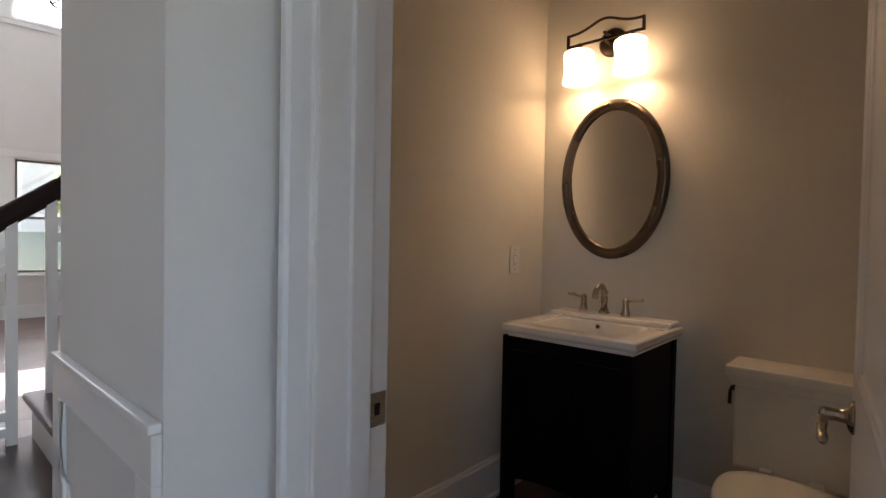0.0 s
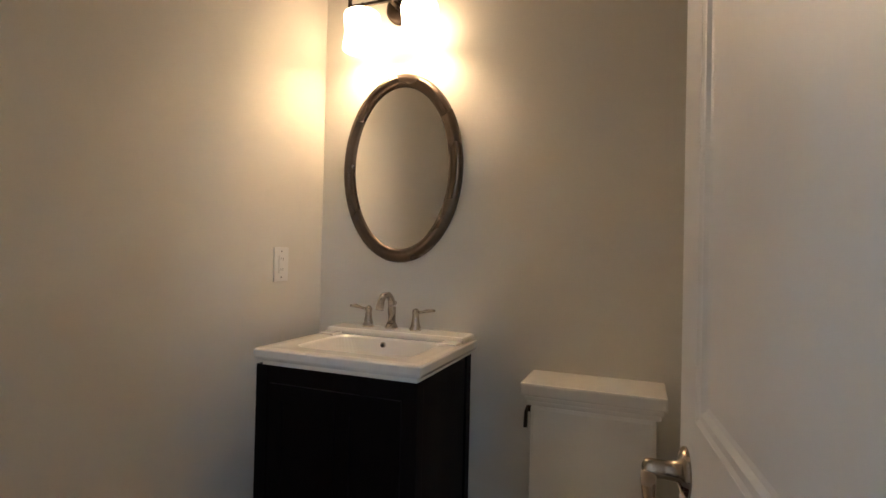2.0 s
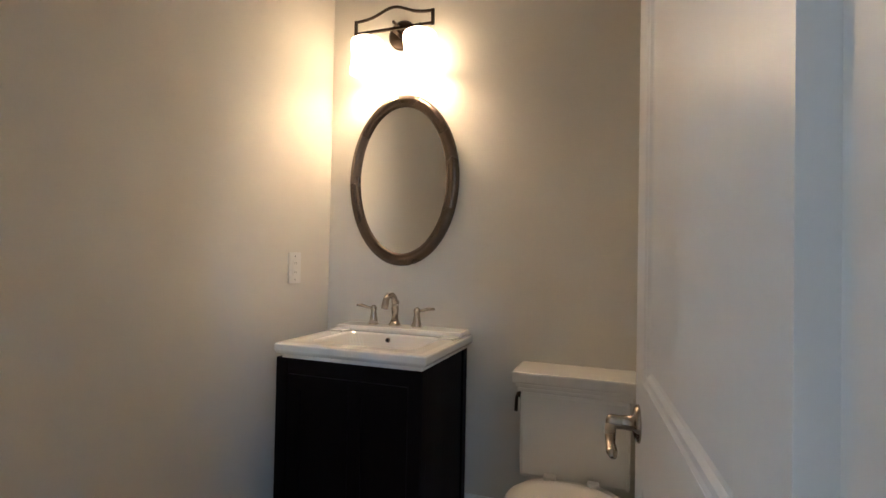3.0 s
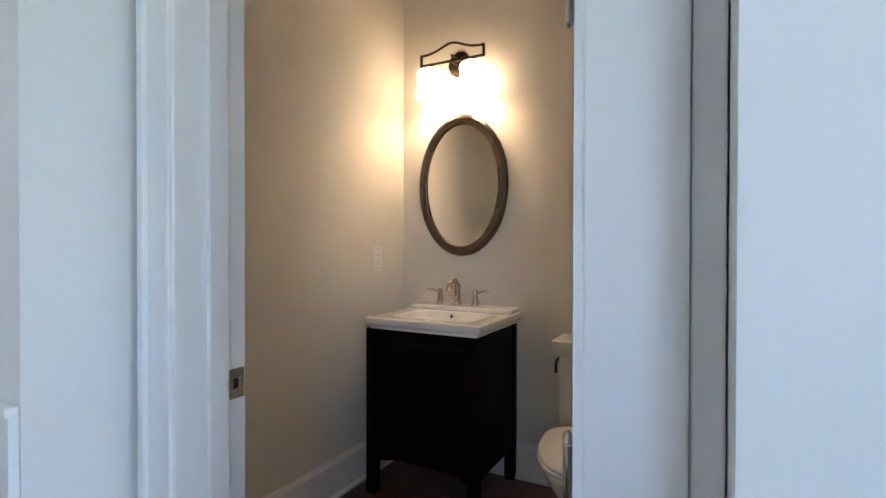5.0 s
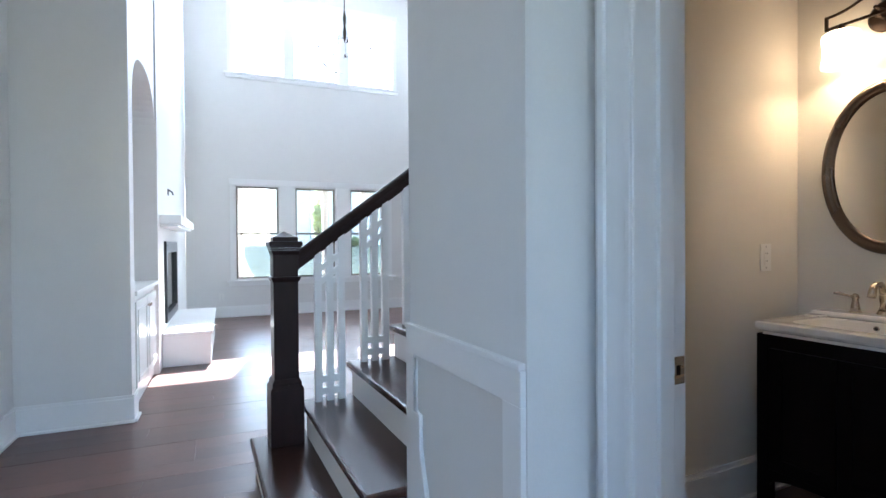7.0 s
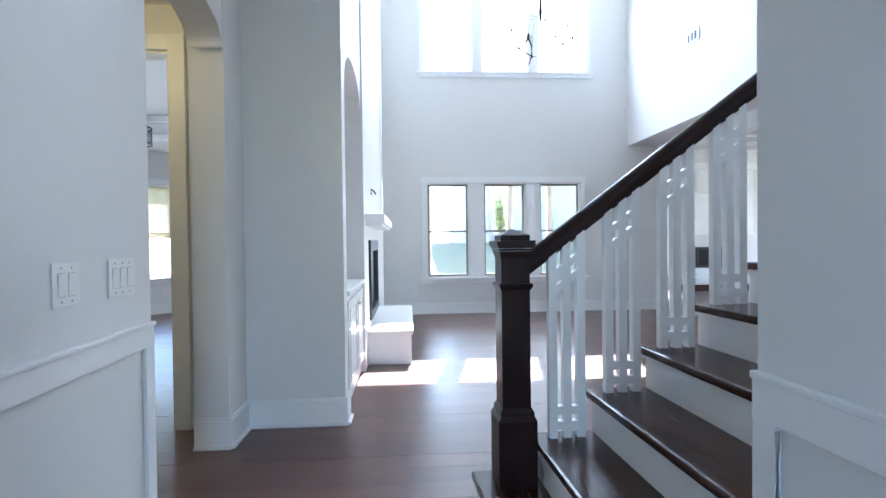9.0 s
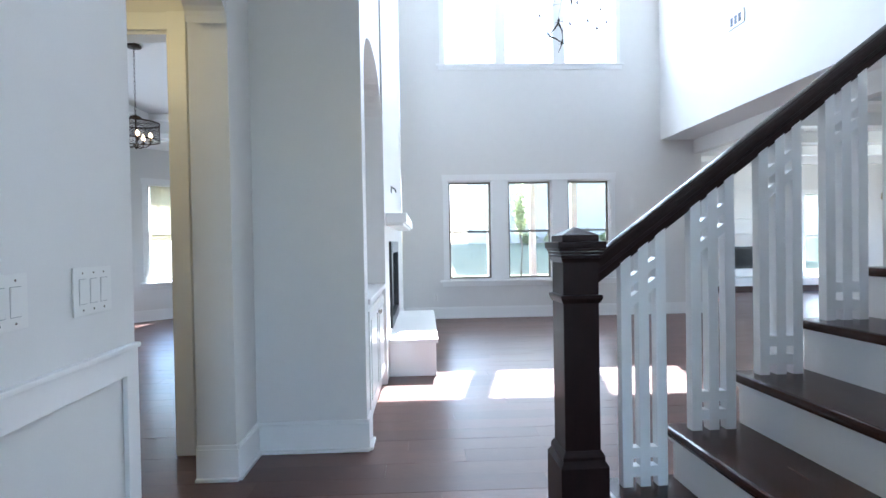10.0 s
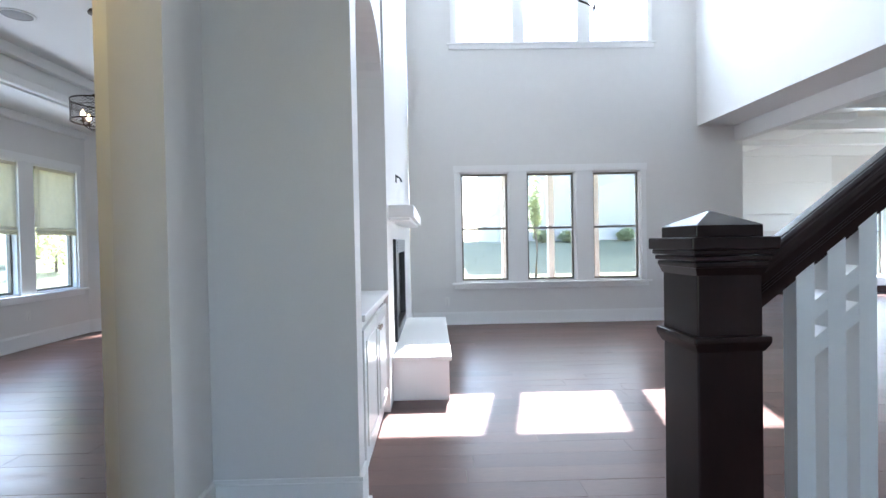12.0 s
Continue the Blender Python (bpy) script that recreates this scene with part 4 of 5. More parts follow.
powder_door()

# vanity
VX0, VX1, VY0, VY1, VZ = 2.0, 2.530, 0.847, 1.455, 0.86
van = thing("vanity_cabinet", (2.27, 1.15, 0), "espresso wooden vanity cabinet on tapered legs", "vanity")
bx0, bx1, by0, by1 = 2.025, 2.525, 0.870, 1.460
for x, y in ((bx0, by0), (bx0, by1 - 0.05), (bx1 - 0.05, by0), (bx1 - 0.05, by1 - 0.05)):
    part("leg", boxes((x, x + 0.05, y, y + 0.05, 0.0, 0.802), bevel=0.003), ESPRESSO, van)
part("side_panel", boxes((bx0 + 0.05, bx1 - 0.05, by0 + 0.008, by0 + 0.026, 0.20, 0.80)), ESPRESSO, van)
part("side_panel", boxes((bx0 + 0.05, bx1 - 0.05, by1 - 0.026, by1 - 0.008, 0.20, 0.80)), ESPRESSO, van)
part("back_panel", boxes((bx1 - 0.026, bx1 - 0.008, by0 + 0.05, by1 - 0.05, 0.20, 0.80)), ESPRESSO, van)
part("bottom_panel", boxes((bx0 + 0.02, bx1 - 0.02, by0 + 0.03, by1 - 0.03, 0.18, 0.20)), ESPRESSO, van)
part("top_rail", boxes((bx0 + 0.004, bx0 + 0.024, by0 + 0.05, by1 - 0.05, 0.745, 0.80)), ESPRESSO, van)
part("apron", arch_header(by0 + 0.05, by1 - 0.05, 0.14, 0.05, 0.215, bx0 + 0.004, bx0 + 0.022), ESPRESSO, van)
part("side_apron", boxes((bx0 + 0.05, bx1 - 0.05, by0 + 0.008, by0 + 0.026, 0.165, 0.20)), ESPRESSO, van)
for a, b in ((by0 + 0.053, 1.149), (1.153, by1 - 0.053)):
    d = part("door", boxes((bx0 + 0.011, bx0 + 0.02, a, b, 0.218, 0.742)), ESPRESSO, van)
    for p, q in ((a, a + 0.05), (b - 0.05, b)):
        part("door_stile", boxes((bx0 + 0.002, bx0 + 0.011, p, q, 0.218, 0.742)), ESPRESSO, d)
    for p, q in ((0.218, 0.27), (0.69, 0.742)):
        part("door_rail", boxes((bx0 + 0.002, bx0 + 0.011, a + 0.05, b - 0.05, p, q)), ESPRESSO, d)

sink = thing("vanity_sink", (2.27, 1.15, 0.80), "white ceramic vanity top with an integral rectangular basin", "sink")
bm = bmesh.new()
# stepped rim and basin as nested rings on the same footprint
def ring(x0, x1, y0, y1, z, r=0.0, n=7):
    pts = []
    for cx, cy, a0 in ((x1 - r, y1 - r, 0), (x0 + r, y1 - r, 90), (x0 + r, y0 + r, 180), (x1 - r, y0 + r, 270)):
        for k in range(n + 1):
            a = radians(a0 + 90 * k / n)
            pts.append(bm.verts.new((cx + r * math.cos(a), cy + r * math.sin(a), z)))
    return pts
rings = [
    ring(VX0 + 0.022, VX1, VY0 + 0.022, VY1 - 0.022, 0.803, 0.004), ring(VX0 + 0.022, VX1, VY0 + 0.022, VY1 - 0.022, 0.816, 0.004), ring(VX0 + 0.008, VX1, VY0 + 0.008, VY1 - 0.008, 0.820, 0.006),
    ring(VX0 + 0.003, VX1, VY0 + 0.003, VY1 - 0.003, 0.826, 0.006), ring(VX0, VX1, VY0, VY1, 0.832, 0.008), ring(VX0, VX1, VY0, VY1, 0.853, 0.008), ring(VX0 + 0.005, VX1, VY0 + 0.005, VY1 - 0.005, 0.858, 0.008),
    ring(VX0 + 0.03, VX1 - 0.01, VY0 + 0.03, VY1 - 0.03, 0.859, 0.01), ring(VX0 + 0.085, 2.395, VY0 + 0.085, VY1 - 0.085, 0.857, 0.055), ring(VX0 + 0.092, 2.389, VY0 + 0.092, VY1 - 0.092, 0.850, 0.055),
    ring(VX0 + 0.115, 2.372, VY0 + 0.115, VY1 - 0.115, 0.775, 0.07), ring(VX0 + 0.15, 2.34, VY0 + 0.16, VY1 - 0.16, 0.755, 0.07), ring(VX0 + 0.2, 2.28, VY0 + 0.27, VY1 - 0.27, 0.75, 0.03)]
for p, q in zip(rings, rings[1:]):
    for k in range(len(p)):
        bm.faces.new((p[k], p[(k + 1) % len(p)], q[(k + 1) % len(p)], q[k]))
bm.faces.new(rings[-1])
bmesh.ops.recalc_face_normals(bm, faces=bm.faces)
part("basin", bm, CHINA, sink)
part("faucet_deck", boxes((2.40, VX1, VY0 + 0.012, VY1 - 0.012, 0.857, 0.881), bevel=0.011), CHINA, sink, "raised ceramic faucet ledge")
part("soap_dish", boxes((2.335, 2.402, VY0 + 0.02, VY0 + 0.085, 0.857, 0.867), bevel=0.004), CHINA, sink)
part("soap_dish", boxes((2.335, 2.402, VY1 - 0.085, VY1 - 0.02, 0.857, 0.867), bevel=0.004), CHINA, sink)
part("overflow", lathe([(0.011, 0), (0.011, -0.004), (0.007, -0.005)], 18, (2.382, 1.175, 0.832), "X"), NICKEL, sink, "nickel overflow ring")
# Black disc over the ring's centre paints the depth's shade.
part("overflow_hole", lathe([(0.0075, -0.0045), (0.0075, -0.0062)], 16, (2.382, 1.175, 0.832), "X"), BLACK, sink, "dark overflow hole")
part("drain", lathe([(0.022, 0.751), (0.022, 0.756), (0.01, 0.758)], 20, (2.24, 1.152, 0)), NICKEL, sink, "nickel drain stopper")

tap = thing("faucet_set", (2.46, 1.17, 0.881), "brushed nickel widespread bathroom faucet with two lever handles", "faucet")
fy, fx, fz = 1.19, 2.475, 0.881
arc = [(fx, fy, fz + 0.012), (fx, fy, fz + 0.065)] + [(fx - 0.05 + 0.05 * math.cos(a), fy, fz + 0.088 + 0.05 * math.sin(a)) for a in (math.pi * k / 10 for k in range(1, 9))] + [(fx - 0.103, fy, fz + 0.083)]
part("spout", join(tube(arc, [0.022, 0.0165, 0.0145, 0.014, 0.0135, 0.013, 0.013, 0.013, 0.0135, 0.014, 0.016], 16), lathe([(0.026, fz), (0.026, fz + 0.006), (0.02, fz + 0.02)], 20, (fx, fy, 0))), NICKEL, tap)
part("lift_rod", lathe([(0.0025, fz), (0.0025, fz + 0.09), (0.006, fz + 0.095), (0.005, fz + 0.106), (0.001, fz + 0.109)], 10, (fx + 0.03, fy, 0)), NICKEL, tap)
for s in (1, -1):
    hy = fy + s * 0.105
    h = part("handle_base", lathe([(0.024, fz), (0.024, fz + 0.006), (0.018, fz + 0.02), (0.0135, fz + 0.048), (0.012, fz + 0.06), (0.0155, fz + 0.068), (0.012, fz + 0.08), (0.004, fz + 0.086)], 20, (fx, hy, 0)), NICKEL, tap)
    part("lever", tube([(fx, hy, fz + 0.07), (fx, hy + s * 0.025, fz + 0.073), (fx - 0.004, hy + s * 0.06, fz + 0.082), (fx - 0.006, hy + s * 0.082, fz + 0.082)], [0.007, 0.007, 0.0105, 0.007], 10, 0.75), NICKEL, h)

# oval mirror
MY, MZ, MA, MB = 1.190, 1.529, 0.268, 0.386
mir = thing("oval_mirror", (2.53, MY, MZ), "oval wall mirror with a rounded pewter frame", "mirror")
bm = bmesh.new()
N = 72
loops = []
for d, x in ((0.0, 2.535), (0.0, 2.522), (-0.006, 2.512), (-0.018, 2.506), (-0.030, 2.508), (-0.036, 2.514), (-0.042, 2.512), (-0.05, 2.513), (-0.056, 2.522), (-0.056, 2.53)):
    loops.append([bm.verts.new((x, MY + (MA + d) * math.cos(a), MZ + (MB + d) * math.sin(a))) for a in (2 * math.pi * k / N for k in range(N))])
for p, q in zip(loops, loops[1:]):
    for k in range(N):
        f = bm.faces.new((p[k], p[(k + 1) % N], q[(k + 1) % N], q[k]))
        f.smooth = True
bmesh.ops.recalc_face_normals(bm, faces=bm.faces)
part("frame", bm, MIRRORFRAME, mir, "brushed pewter frame with a beaded inner lip")
part("mirror_glass", prism([(MY + (MA - 0.05) * math.cos(2 * math.pi * k / N), MZ + (MB - 0.05) * math.sin(2 * math.pi * k / N)) for k in range(N)], 2.523, 2.529, "X"), MIRROR, mir, "clear mirror glass")

# two-light wall fixture
lamp = thing("vanity_light", (2.537, 1.205, 2.2), "dark bronze two-light wall fixture with lit opal glass shades", "wall lamp")
LX = 2.43
part("back_plate", lathe([(0.068, 0), (0.068, -0.012), (0.055, -0.02), (0.02, -0.024)], 36, (2.536, 1.205, 2.19), "X"), BRONZE, lamp)
for z in (2.175, 2.21):
    part("arm", tube([(2.515, 1.205, z), (LX, 1.205, z)], 0.007), BRONZE, lamp)
y0, y1 = 1.02, 1.39
wave = [(LX, y0 + (y1 - y0) * k / 20, 2.232 + 0.042 * math.exp(-((k - 10) / 4.6) ** 2)) for k in range(21)]
part("wave_bar", tube(wave, 0.0065, 6), BRONZE, lamp)
part("straight_bar", boxes((LX - 0.005, LX + 0.005, y0 - 0.006, y1 + 0.006, 2.172, 2.184)), BRONZE, lamp)
part("end_bar", boxes((LX - 0.0055, LX + 0.0055, y0 - 0.006, y0 + 0.006, 2.172, 2.238)), BRONZE, lamp)
part("end_bar", boxes((LX - 0.0055, LX + 0.0055, y1 - 0.006, y1 + 0.006, 2.172, 2.238)), BRONZE, lamp)
for y in (1.332, 1.078):
    part("socket_cup", lathe([(0.008, 2.185), (0.016, 2.17), (0.013, 2.16), (0.024, 2.15), (0.026, 2.142)], 18, (LX, y, 0)), BRONZE, lamp)
    part("shade", lathe([(r * 0.9, z + (2.146 - z) * 0.06) for r, z in [(0.03, 2.146), (0.066, 2.146), (0.078, 2.138), (0.082, 2.12), (0.077, 2.085), (0.075, 2.06), (0.077, 2.035), (0.083, 2.0), (0.083, 1.985), (0.079, 1.985), (0.074, 2.03), (0.072, 2.06), (0.075, 2.1), (0.07, 2.132)]], 36, (LX, y, 0), cap=False), SHADE, lamp, "glowing opal glass shade")


# toilet
def toilet():
    cy = 0.41
    ob = thing("toilet", (2.2, cy, 0), "white two-piece toilet with a stepped tank lid", "toilet")
    part("tank", boxes((2.345, 2.522, cy - 0.195, cy + 0.195, 0.375, 0.69), bevel=0.014), CHINA, ob)
    part("tank_moulding", boxes((2.337, 2.526, cy - 0.204, cy + 0.204, 0.69, 0.708), bevel=0.005), CHINA, ob)
    part("tank_lid", join(boxes((2.33, 2.529, cy - 0.211, cy + 0.211, 0.708, 0.724), bevel=0.004), boxes((2.318, 2.532, cy - 0.222, cy + 0.222, 0.724, 0.766), bevel=0.006)), CHINA, ob, "white stepped tank lid")
    lev = part("flush_lever", lathe([(0.012, 0.0), (0.012, 0.008), (0.006, 0.012)], 16, (2.37, cy + 0.194, 0.672), "Y"), BRONZE, ob, "dark metal flush lever")
    part("lever_arm", tube([(2.37, cy + 0.205, 0.68), (2.362, cy + 0.21, 0.66), (2.36, cy + 0.211, 0.61)], [0.005, 0.006, 0.007], 8), BRONZE, lev)

    def oval(front, back, half, z, n=40):
        pts = []
        for k in range(n):
            a = 2 * math.pi * k / n
            c, s = math.cos(a), math.sin(a)
            mid = back - half
            x = mid + (half * 0.75 * c if c > 0 else (mid - front) * c)
            pts.append((x, cy + half * (abs(s) ** 0.9) * math.copysign(1, s), z))
        return pts
    def loft(rows):
        b = bmesh.new()
        loops = [[b.verts.new(p) for p in r] for r in rows]
        for p, q in zip(loops, loops[1:]):
            for k in range(len(p)):
                f = b.faces.new((p[k], p[(k + 1) % len(p)], q[(k + 1) % len(p)], q[k]))
                f.smooth = True
        b.faces.new(loops[0][::-1])
        b.faces.new(loops[-1])
        bmesh.ops.recalc_face_normals(b, faces=b.faces)
        return b
    part("bowl", loft([oval(1.93, 2.42, 0.115, 0.0), oval(1.93, 2.42, 0.115, 0.03), oval(1.95, 2.40, 0.10, 0.06), oval(1.94, 2.40, 0.105, 0.16), oval(1.86, 2.40, 0.14, 0.25), oval(1.80, 2.40, 0.172, 0.32), oval(1.785, 2.40, 0.18, 0.36), oval(1.785, 2.40, 0.18, 0.385)]), CHINA, ob)
    part("pedestal_neck", boxes((2.30, 2.48, cy - 0.10, cy + 0.10, 0.10, 0.384), bevel=0.02), CHINA, ob)
    part("seat", loft([oval(1.775, 2.29, 0.186, 0.388), oval(1.772, 2.29, 0.189, 0.396), oval(1.775, 2.29, 0.186, 0.404)]), PLASTIC, ob, "white closed toilet seat")
    part("seat_lid", loft([oval(1.778, 2.29, 0.184, 0.406), oval(1.774, 2.295, 0.188, 0.412), oval(1.785, 2.285, 0.178, 0.424), oval(1.84, 2.24, 0.13, 0.428)]), PLASTIC, ob, "white closed seat lid")
    for s in (-1, 1):
        part("seat_hinge", boxes((2.285, 2.32, cy + s * 0.075 - 0.02, cy + s * 0.075 + 0.02, 0.386, 0.412), bevel=0.004), PLASTIC, ob)
    return ob


toilet()


# switch and outlet plates; built flat against a wall along x, then turned
def plate(name, m, wide, high, gangs, kind, label):
    global HERE
    old = HERE
    HERE = m
    ob = thing(name, (0, 0, 0), label, "switch plate" if kind == "switch" else "outlet")
    part("plate", boxes((-wide / 2, wide / 2, -0.006, -0.0006, -high / 2, high / 2), bevel=0.002), PLASTIC, ob)
    for k in range(gangs):
        x = (k - (gangs - 1) / 2) * 0.05
        if kind == "switch":
            part("rocker", prism([(-0.0095, 0.035), (-0.0068, -0.035), (-0.002, -0.035), (-0.002, 0.035)], x - 0.0165, x + 0.0165, "X"), PLASTIC, ob)
            part("rocker_gap", boxes((x - 0.0178, x + 0.0178, -0.0063, -0.005, -0.0365, 0.0365)), material("gap_grey", (0.35, 0.35, 0.35), 0.6), ob)
        else:
            part("receptacle", boxes((x - 0.0165, x + 0.0165, -0.0085, -0.005, -0.034, 0.034), bevel=0.001), PLASTIC, ob)
            for z in (-0.02, 0.02):
                for d in (-0.006, 0.006):
                    part("slot", boxes((x + d - 0.001, x + d + 0.001, -0.0089, -0.008, z - 0.004, z + 0.005)), PLASTIC_SHADE, ob)
        for z in (-high / 2 + 0.016, high / 2 - 0.016):
            part("screw", lathe([(0.003, -0.0055), (0.003, -0.0068)], 10, (x, 0, z), "Y"), PLASTIC_SHADE if kind != "switch" else NICKEL, ob)
    HERE = old
    return ob


plate("outlet", Matrix.Translation((2.267, 1.572, 1.128)), 0.082, 0.132, 1, "outlet", "white outlet with test buttons on the powder room wall")
TURN = Matrix.Rotation(math.pi / 2, 4, "Z")
plate("light_switch", Matrix.Translation((-1.3, 2.311, 1.104)) @ TURN, 0.128, 0.134, 2, "switch", "white two-gang rocker switch plate on the hall wall")
plate("light_switch", Matrix.Translation((-1.3, 2.636, 1.104)) @ TURN, 0.180, 0.138, 3, "switch", "white three-gang rocker switch plate on the hall wall")
plate("outlet", WEST @ Matrix.Translation((8.15, 0, 0.40)), 0.075, 0.12, 1, "outlet", "white wall outlet under the bedroom window")
plate("outlet", BAY @ Matrix.Translation((1.05, 0, 0.40)), 0.075, 0.12, 1, "outlet", "white wall outlet under the bay window")

plate("outlet", G @ Matrix.Translation((-0.09, 9.2, 0.34)), 0.075, 0.12, 1, "outlet", "white wall outlet beside the great room windows")

# ---- outdoors ----
HERE = G.copy()


def ground_z(y):
    """The back lawn climbs gently to the neighbour's house."""
    return -0.35 + 0.13 * min(max(y - 13.0, 0.0), 11.5)


bm = bmesh.new()
rows = [[bm.verts.new((x, y, ground_z(y))) for x in (-400, 400)] for y in (-400, 13, 15, 18, 21, 24.5, 400)]
for p, q in zip(rows, rows[1:]):
    bm.faces.new((p[0], p[1], q[1], q[0]))
structure("ground", bm, GRASS, "mown green lawn rising to a neighbouring house", "lawn")
structure("patio", boxes((-1.5, 9.0, 9.38, 12.2, -0.35, -0.1)), PAVE, "pale concrete porch floor", "patio")
structure("porch_roof", boxes((-1.5, 6.2, 9.40, 12.6, 2.95, 3.15), (-1.5, 6.2, 12.2, 12.6, 2.65, 2.95)), TRIM, "white painted porch roof and beam", "porch roof")
for x in (-0.68, 0.27, 1.22, 2.18, 3.12, 4.07):
    post = thing("porch_post", (x, 12.35, -0.1), "cream square porch post", "porch post", "porch posts")
    part("shaft", boxes((x - 0.066, x + 0.066, 12.284, 12.416, -0.1, 2.65), bevel=0.006), CREAM, post)
    part("plinth", boxes((x - 0.08, x + 0.08, 12.27, 12.43, -0.1, 0.06), bevel=0.006), CREAM, post)


def leafy(rng, cx, cy, cz, rx, ry, rz, count, size):
    verts, faces = [], []
    for k in range(count):
        while True:
            p = Vector((rng.uniform(-1, 1), rng.uniform(-1, 1), rng.uniform(-1, 1)))
            if 0.35 < p.length < 1:
                break
        lump = 0.8 + 0.35 * noise.noise(p * 2.3 + Vector((cx, cy, cz)))
        o = Vector((cx + p.x * rx * lump, cy + p.y * ry * lump, cz + p.z * rz * lump))
        a = Vector((rng.gauss(0, 1), rng.gauss(0, 1), rng.gauss(0, 1))).normalized() * size * rng.uniform(0.6, 1.3)
        b = a.cross(Vector((rng.gauss(0, 1), rng.gauss(0, 1), rng.gauss(0, 1)))).normalized() * size * 0.4
        i = len(verts)
        verts += [o - a, o + b, o + a, o - b]
        faces.append((i, i + 1, i + 2, i + 3))
    return verts, faces


def bush(x, y, r, h, seed, name="shrub", label="rounded green garden shrub"):
    rng = random.Random(seed)
    gz = ground_z(y)
    ob = thing(name, (x, y, gz), label, "shrub", "garden shrubs")
    v, f = leafy(rng, x, y, gz + h * 0.55, r, r, h * 0.55, 900, 0.09)
    bm = bmesh.new()
    me = bpy.data.meshes.new("leaves")
    me.from_pydata(v, [], f)
    bm.from_mesh(me)
    part("leaves", bm, LEAF, ob)
    part("stem", tube([(x, y, gz - 0.01), (x + 0.02, y, gz + h * 0.5)], [0.05, 0.02]), BARK, ob)
    return ob


def tree(x, y, h, r, seed):
    rng = random.Random(seed)
    gz = ground_z(y)
    k0 = min(1.0, r / 2)
    ob = thing("garden_tree", (x, y, gz), "leafy green garden tree", "tree", "garden trees")
    part("trunk", tube([(x, y, gz - 0.05), (x + 0.05, y, h * 0.3), (x - 0.05, y + 0.1, h * 0.6), (x, y, h * 0.85)], [0.2 * k0, 0.15 * k0, 0.09 * k0, 0.03 * k0]), BARK, ob)
    bms = []
    for k in range(6):
        a = k * 1.05 + rng.uniform(-0.3, 0.3)
        z = h * rng.uniform(0.35, 0.6)
        bms.append(tube([(x, y, z), (x + r * 0.4 * math.cos(a), y + r * 0.4 * math.sin(a), z + h * 0.1), (x + r * 0.75 * math.cos(a), y + r * 0.75 * math.sin(a), z + h * 0.22)], [0.07 * k0, 0.045 * k0, 0.015 * k0], 7))
    part("limbs", join(*bms), BARK, ob)
    v, f = [], []
    for k in range(9):
        a = rng.uniform(0, 6.28)
        q = rng.uniform(0, 0.6) * r
        vv, ff = leafy(rng, x + q * math.cos(a), y + q * math.sin(a), h * rng.uniform(0.5, 0.9), r * 0.5, r * 0.5, h * 0.16, int(20 + 400 * k0), 0.05 + 0.11 * k0)
        n = len(v)
        v += vv
        f += [tuple(i + n for i in q4) for q4 in ff]
    me = bpy.data.meshes.new("crown")
    me.from_pydata(v, [], f)
    bm = bmesh.new()
    bm.from_mesh(me)
    part("crown", bm, LEAF, ob)
    return ob


for k, (x, y, r, h) in enumerate(((4.5, 23.9, 0.45, 0.55), (5.6, 23.9, 0.45, 0.5), (8.2, 23.9, 0.5, 0.55), (-14.5, 13.5, 0.9, 1.5), (-14.0, 16.5, 0.9, 1.4), (-13.0, 19.0, 1.0, 1.7))):
    bush(x, y, r, h, 20 + k)
for k, (x, y, h, r) in enumerate(((2.72, 16.6, 3.4, 0.42), (-9.0, 31, 7.0, 2.4), (-17, 13, 6.5, 2.2), (-16, 22, 7.0, 2.4))):
    tree(x, y, h, r, 50 + k)


def house(x0, x1, y0, y1, high, label):
    ob = thing("neighbour_house", ((x0 + x1) / 2, (y0 + y1) / 2, ground_z(y0)), label, "house", "neighbour houses")
    gz = ground_z(y0)
    part("wall", boxes((x0, x1, y0, y1, gz - 0.05, high)), BRICK, ob)
    part("roof", prism([(y0 - 0.4, high), (y1 + 0.4, high), ((y0 + y1) / 2 + 0.5, high + 1.4), ((y0 + y1) / 2 - 0.5, high + 1.4)], x0 - 0.4, x1 + 0.4, "X"), ROOF, ob)
    n = max(2, int((x1 - x0) / 3))
    for k in range(n):
        x = x0 + (x1 - x0) * (k + 0.5) / n
        for z in (gz + 4.6,):
            if z + 1.6 < high:
                w = part("window", boxes((x - 0.55, x + 0.55, y0 - 0.05, y0 - 0.001, z, z + 1.5), bevel=0.01), TRIM, ob)
                for a in (-0.26, 0.26):
                    part("pane", boxes((x + a - 0.22, x + a + 0.22, y0 - 0.06, y0 - 0.051, z + 0.08, z + 1.42)), FAR_PANE, w)
    part("downspout", tube([(x0 + 1.1, y0 - 0.06, gz), (x0 + 1.1, y0 - 0.06, high)], 0.05, 8), FAR_PANE, ob, "grey downspout")
    return ob


house(2.6, 26.0, 24.5, 34.5, 8.9, "pale brick two-storey neighbour house behind the lawn")
house(-34.0, -21.0, 14, 24, 5.6, "pale brick neighbour house across the side yard")

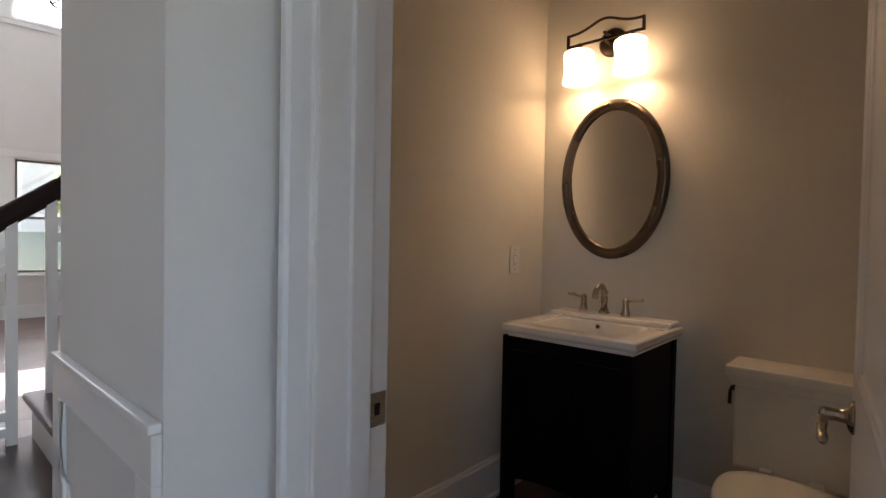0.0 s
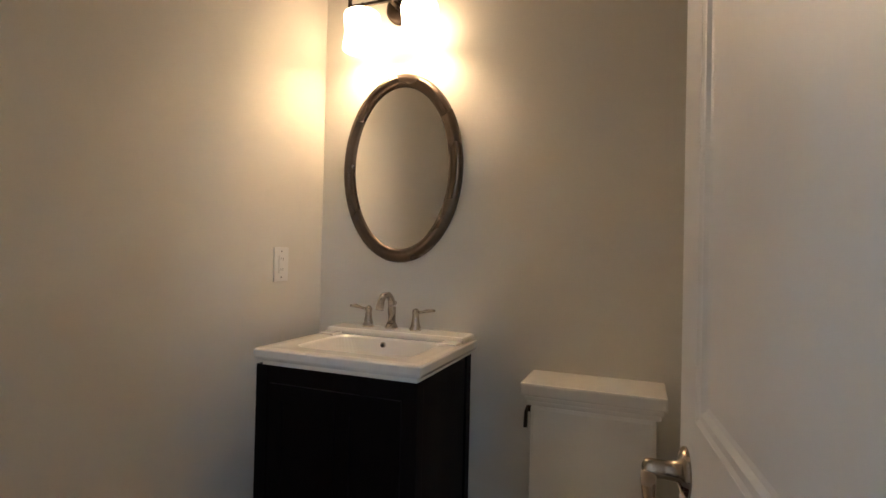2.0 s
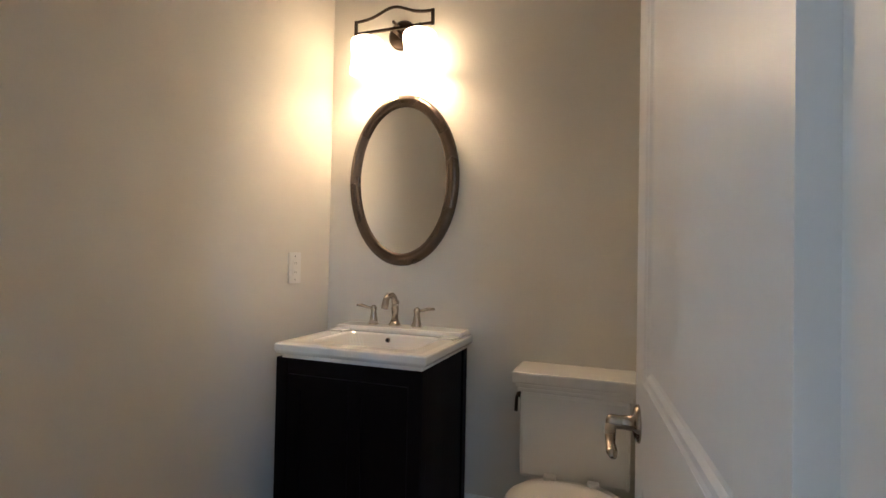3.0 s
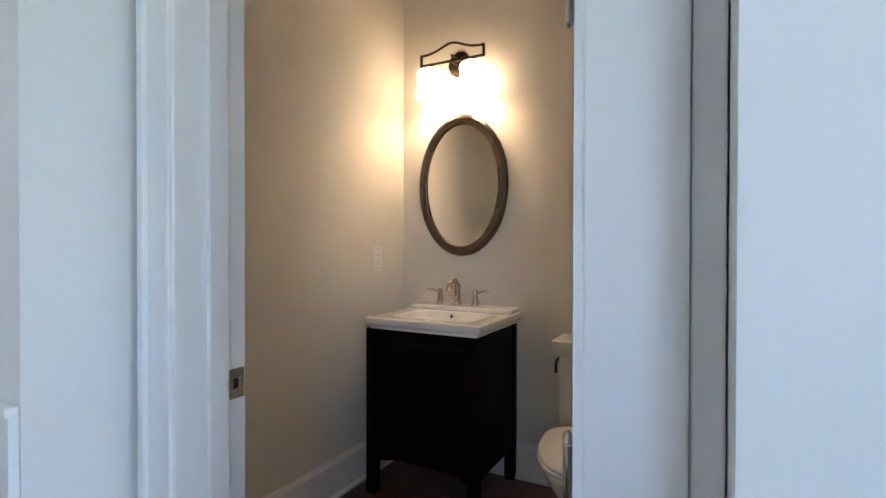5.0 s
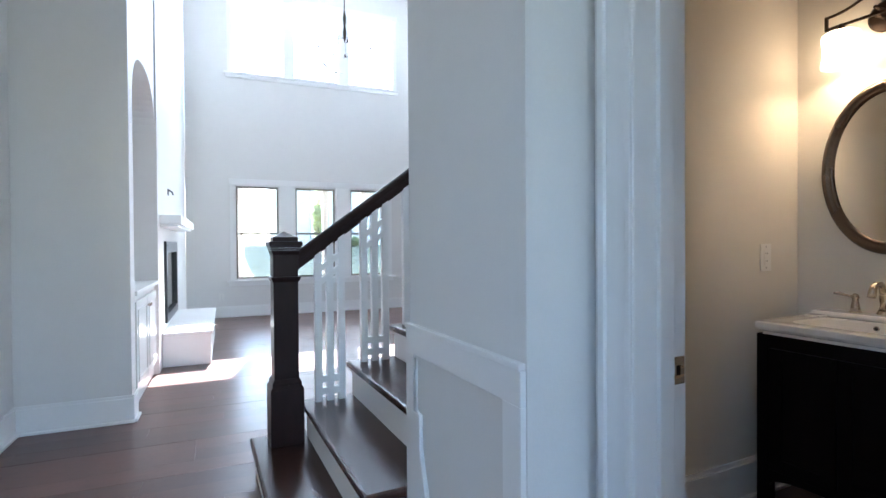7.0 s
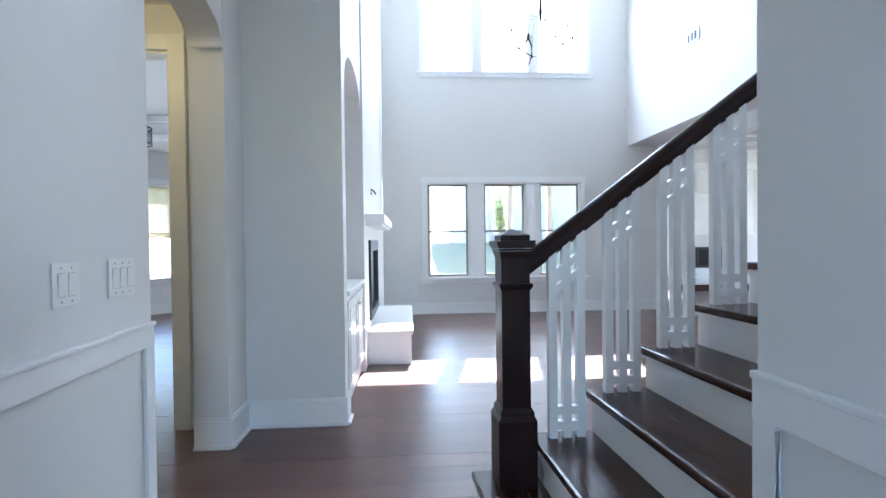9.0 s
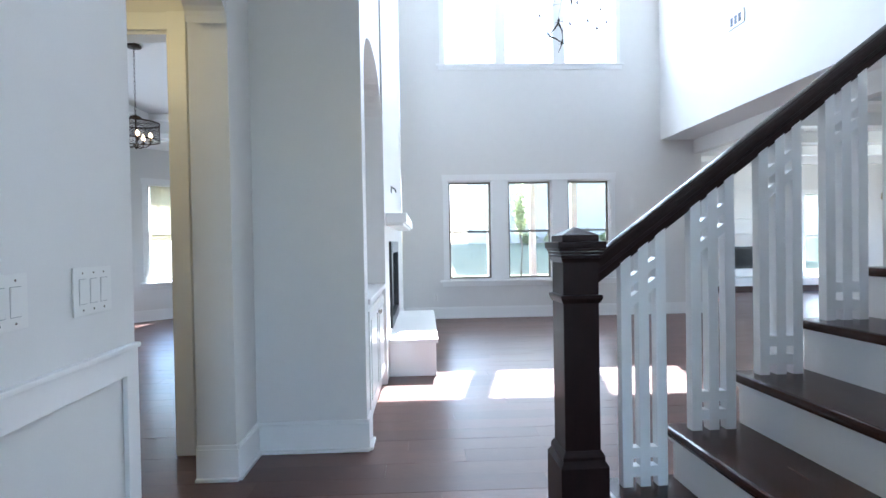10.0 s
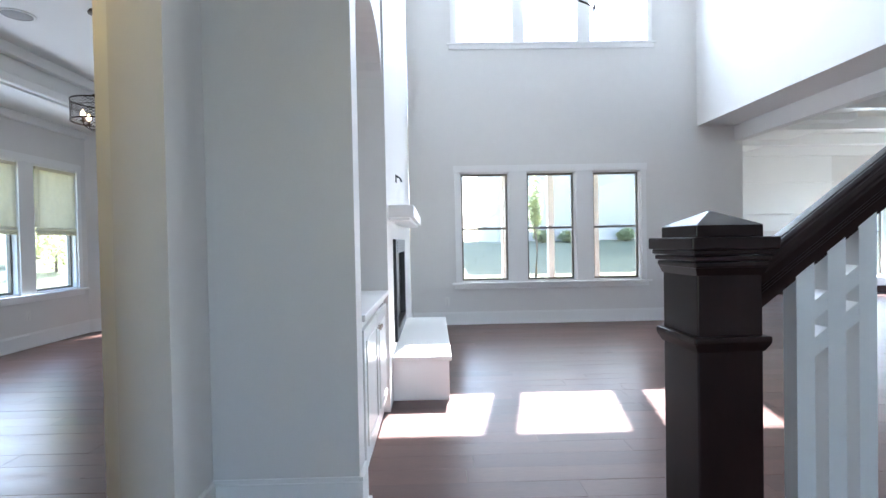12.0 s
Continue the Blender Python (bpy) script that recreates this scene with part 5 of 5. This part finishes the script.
# ---- plank floors ----
slab = structure("floor", boxes((-5.4, 11.0, -4.3, 12.3, -0.12, -0.012)), material("floor_joint", (0.06, 0.03, 0.022), 0.4), "dark walnut plank floor with narrow joints", "floor")
PW = 0.165
rng = random.Random(3)
near, far = [], []
y = -4.2
while y < 12.25:
    x = -5.4 + rng.uniform(-1.2, 0)
    while x < 11.0:
        length = rng.choice((0.9, 1.2, 1.5, 1.8))
        inside = -1.6 < x + length / 2 < 3.4 and 1.7 < y < 8.2
        (near if inside else far).append((x, min(x + length, 11.0), y, length))
        x += length
    y += PW
plank_mesh = {}
for length in (0.9, 1.2, 1.5, 1.8):
    bm = boxes((0.0001, length - 0.0001, 0.0001, PW - 0.0001, -0.012, 0.0))
    for v in bm.verts:
        if v.co.z > -0.001:
            v.co.x += 0.0006 if v.co.x < length / 2 else -0.0006
            v.co.y += 0.0005 if v.co.y < PW / 2 else -0.0005
    plank_mesh[length] = mesh_of("plank", bm, FLOOR)
for a, b, y, length in near:
    ob = new("plank", plank_mesh[length])
    ob.parent = slab
    ob.location = (a, y, rng.uniform(-0.0006, 0.0004))
v, f = [], []
for a, b, y, length in far:
    if b - a < 0.05:
        continue
    i, z = len(v), rng.uniform(-0.0006, 0.0004)
    v += [(a + 0.001, y + 0.0009, z), (b - 0.001, y + 0.0009, z), (b - 0.001, y + PW - 0.0009, z), (a + 0.001, y + PW - 0.0009, z), (a + 0.0004, y + 0.0004, -0.011), (b - 0.0004, y + 0.0004, -0.011), (b - 0.0004, y + PW - 0.0004, -0.011), (a + 0.0004, y + PW - 0.0004, -0.011)]
    f += [(i, i + 1, i + 2, i + 3), (i, i + 4, i + 5, i + 1), (i + 1, i + 5, i + 6, i + 2), (i + 2, i + 6, i + 7, i + 3), (i + 3, i + 7, i + 4, i)]
me = bpy.data.meshes.new("planks")
me.from_pydata(v, [], f)
me.materials.append(FLOOR)
rest = new("planks", me)
rest.parent = slab
tagged(rest, kind="stuff")
HERE = Matrix.Identity(4)
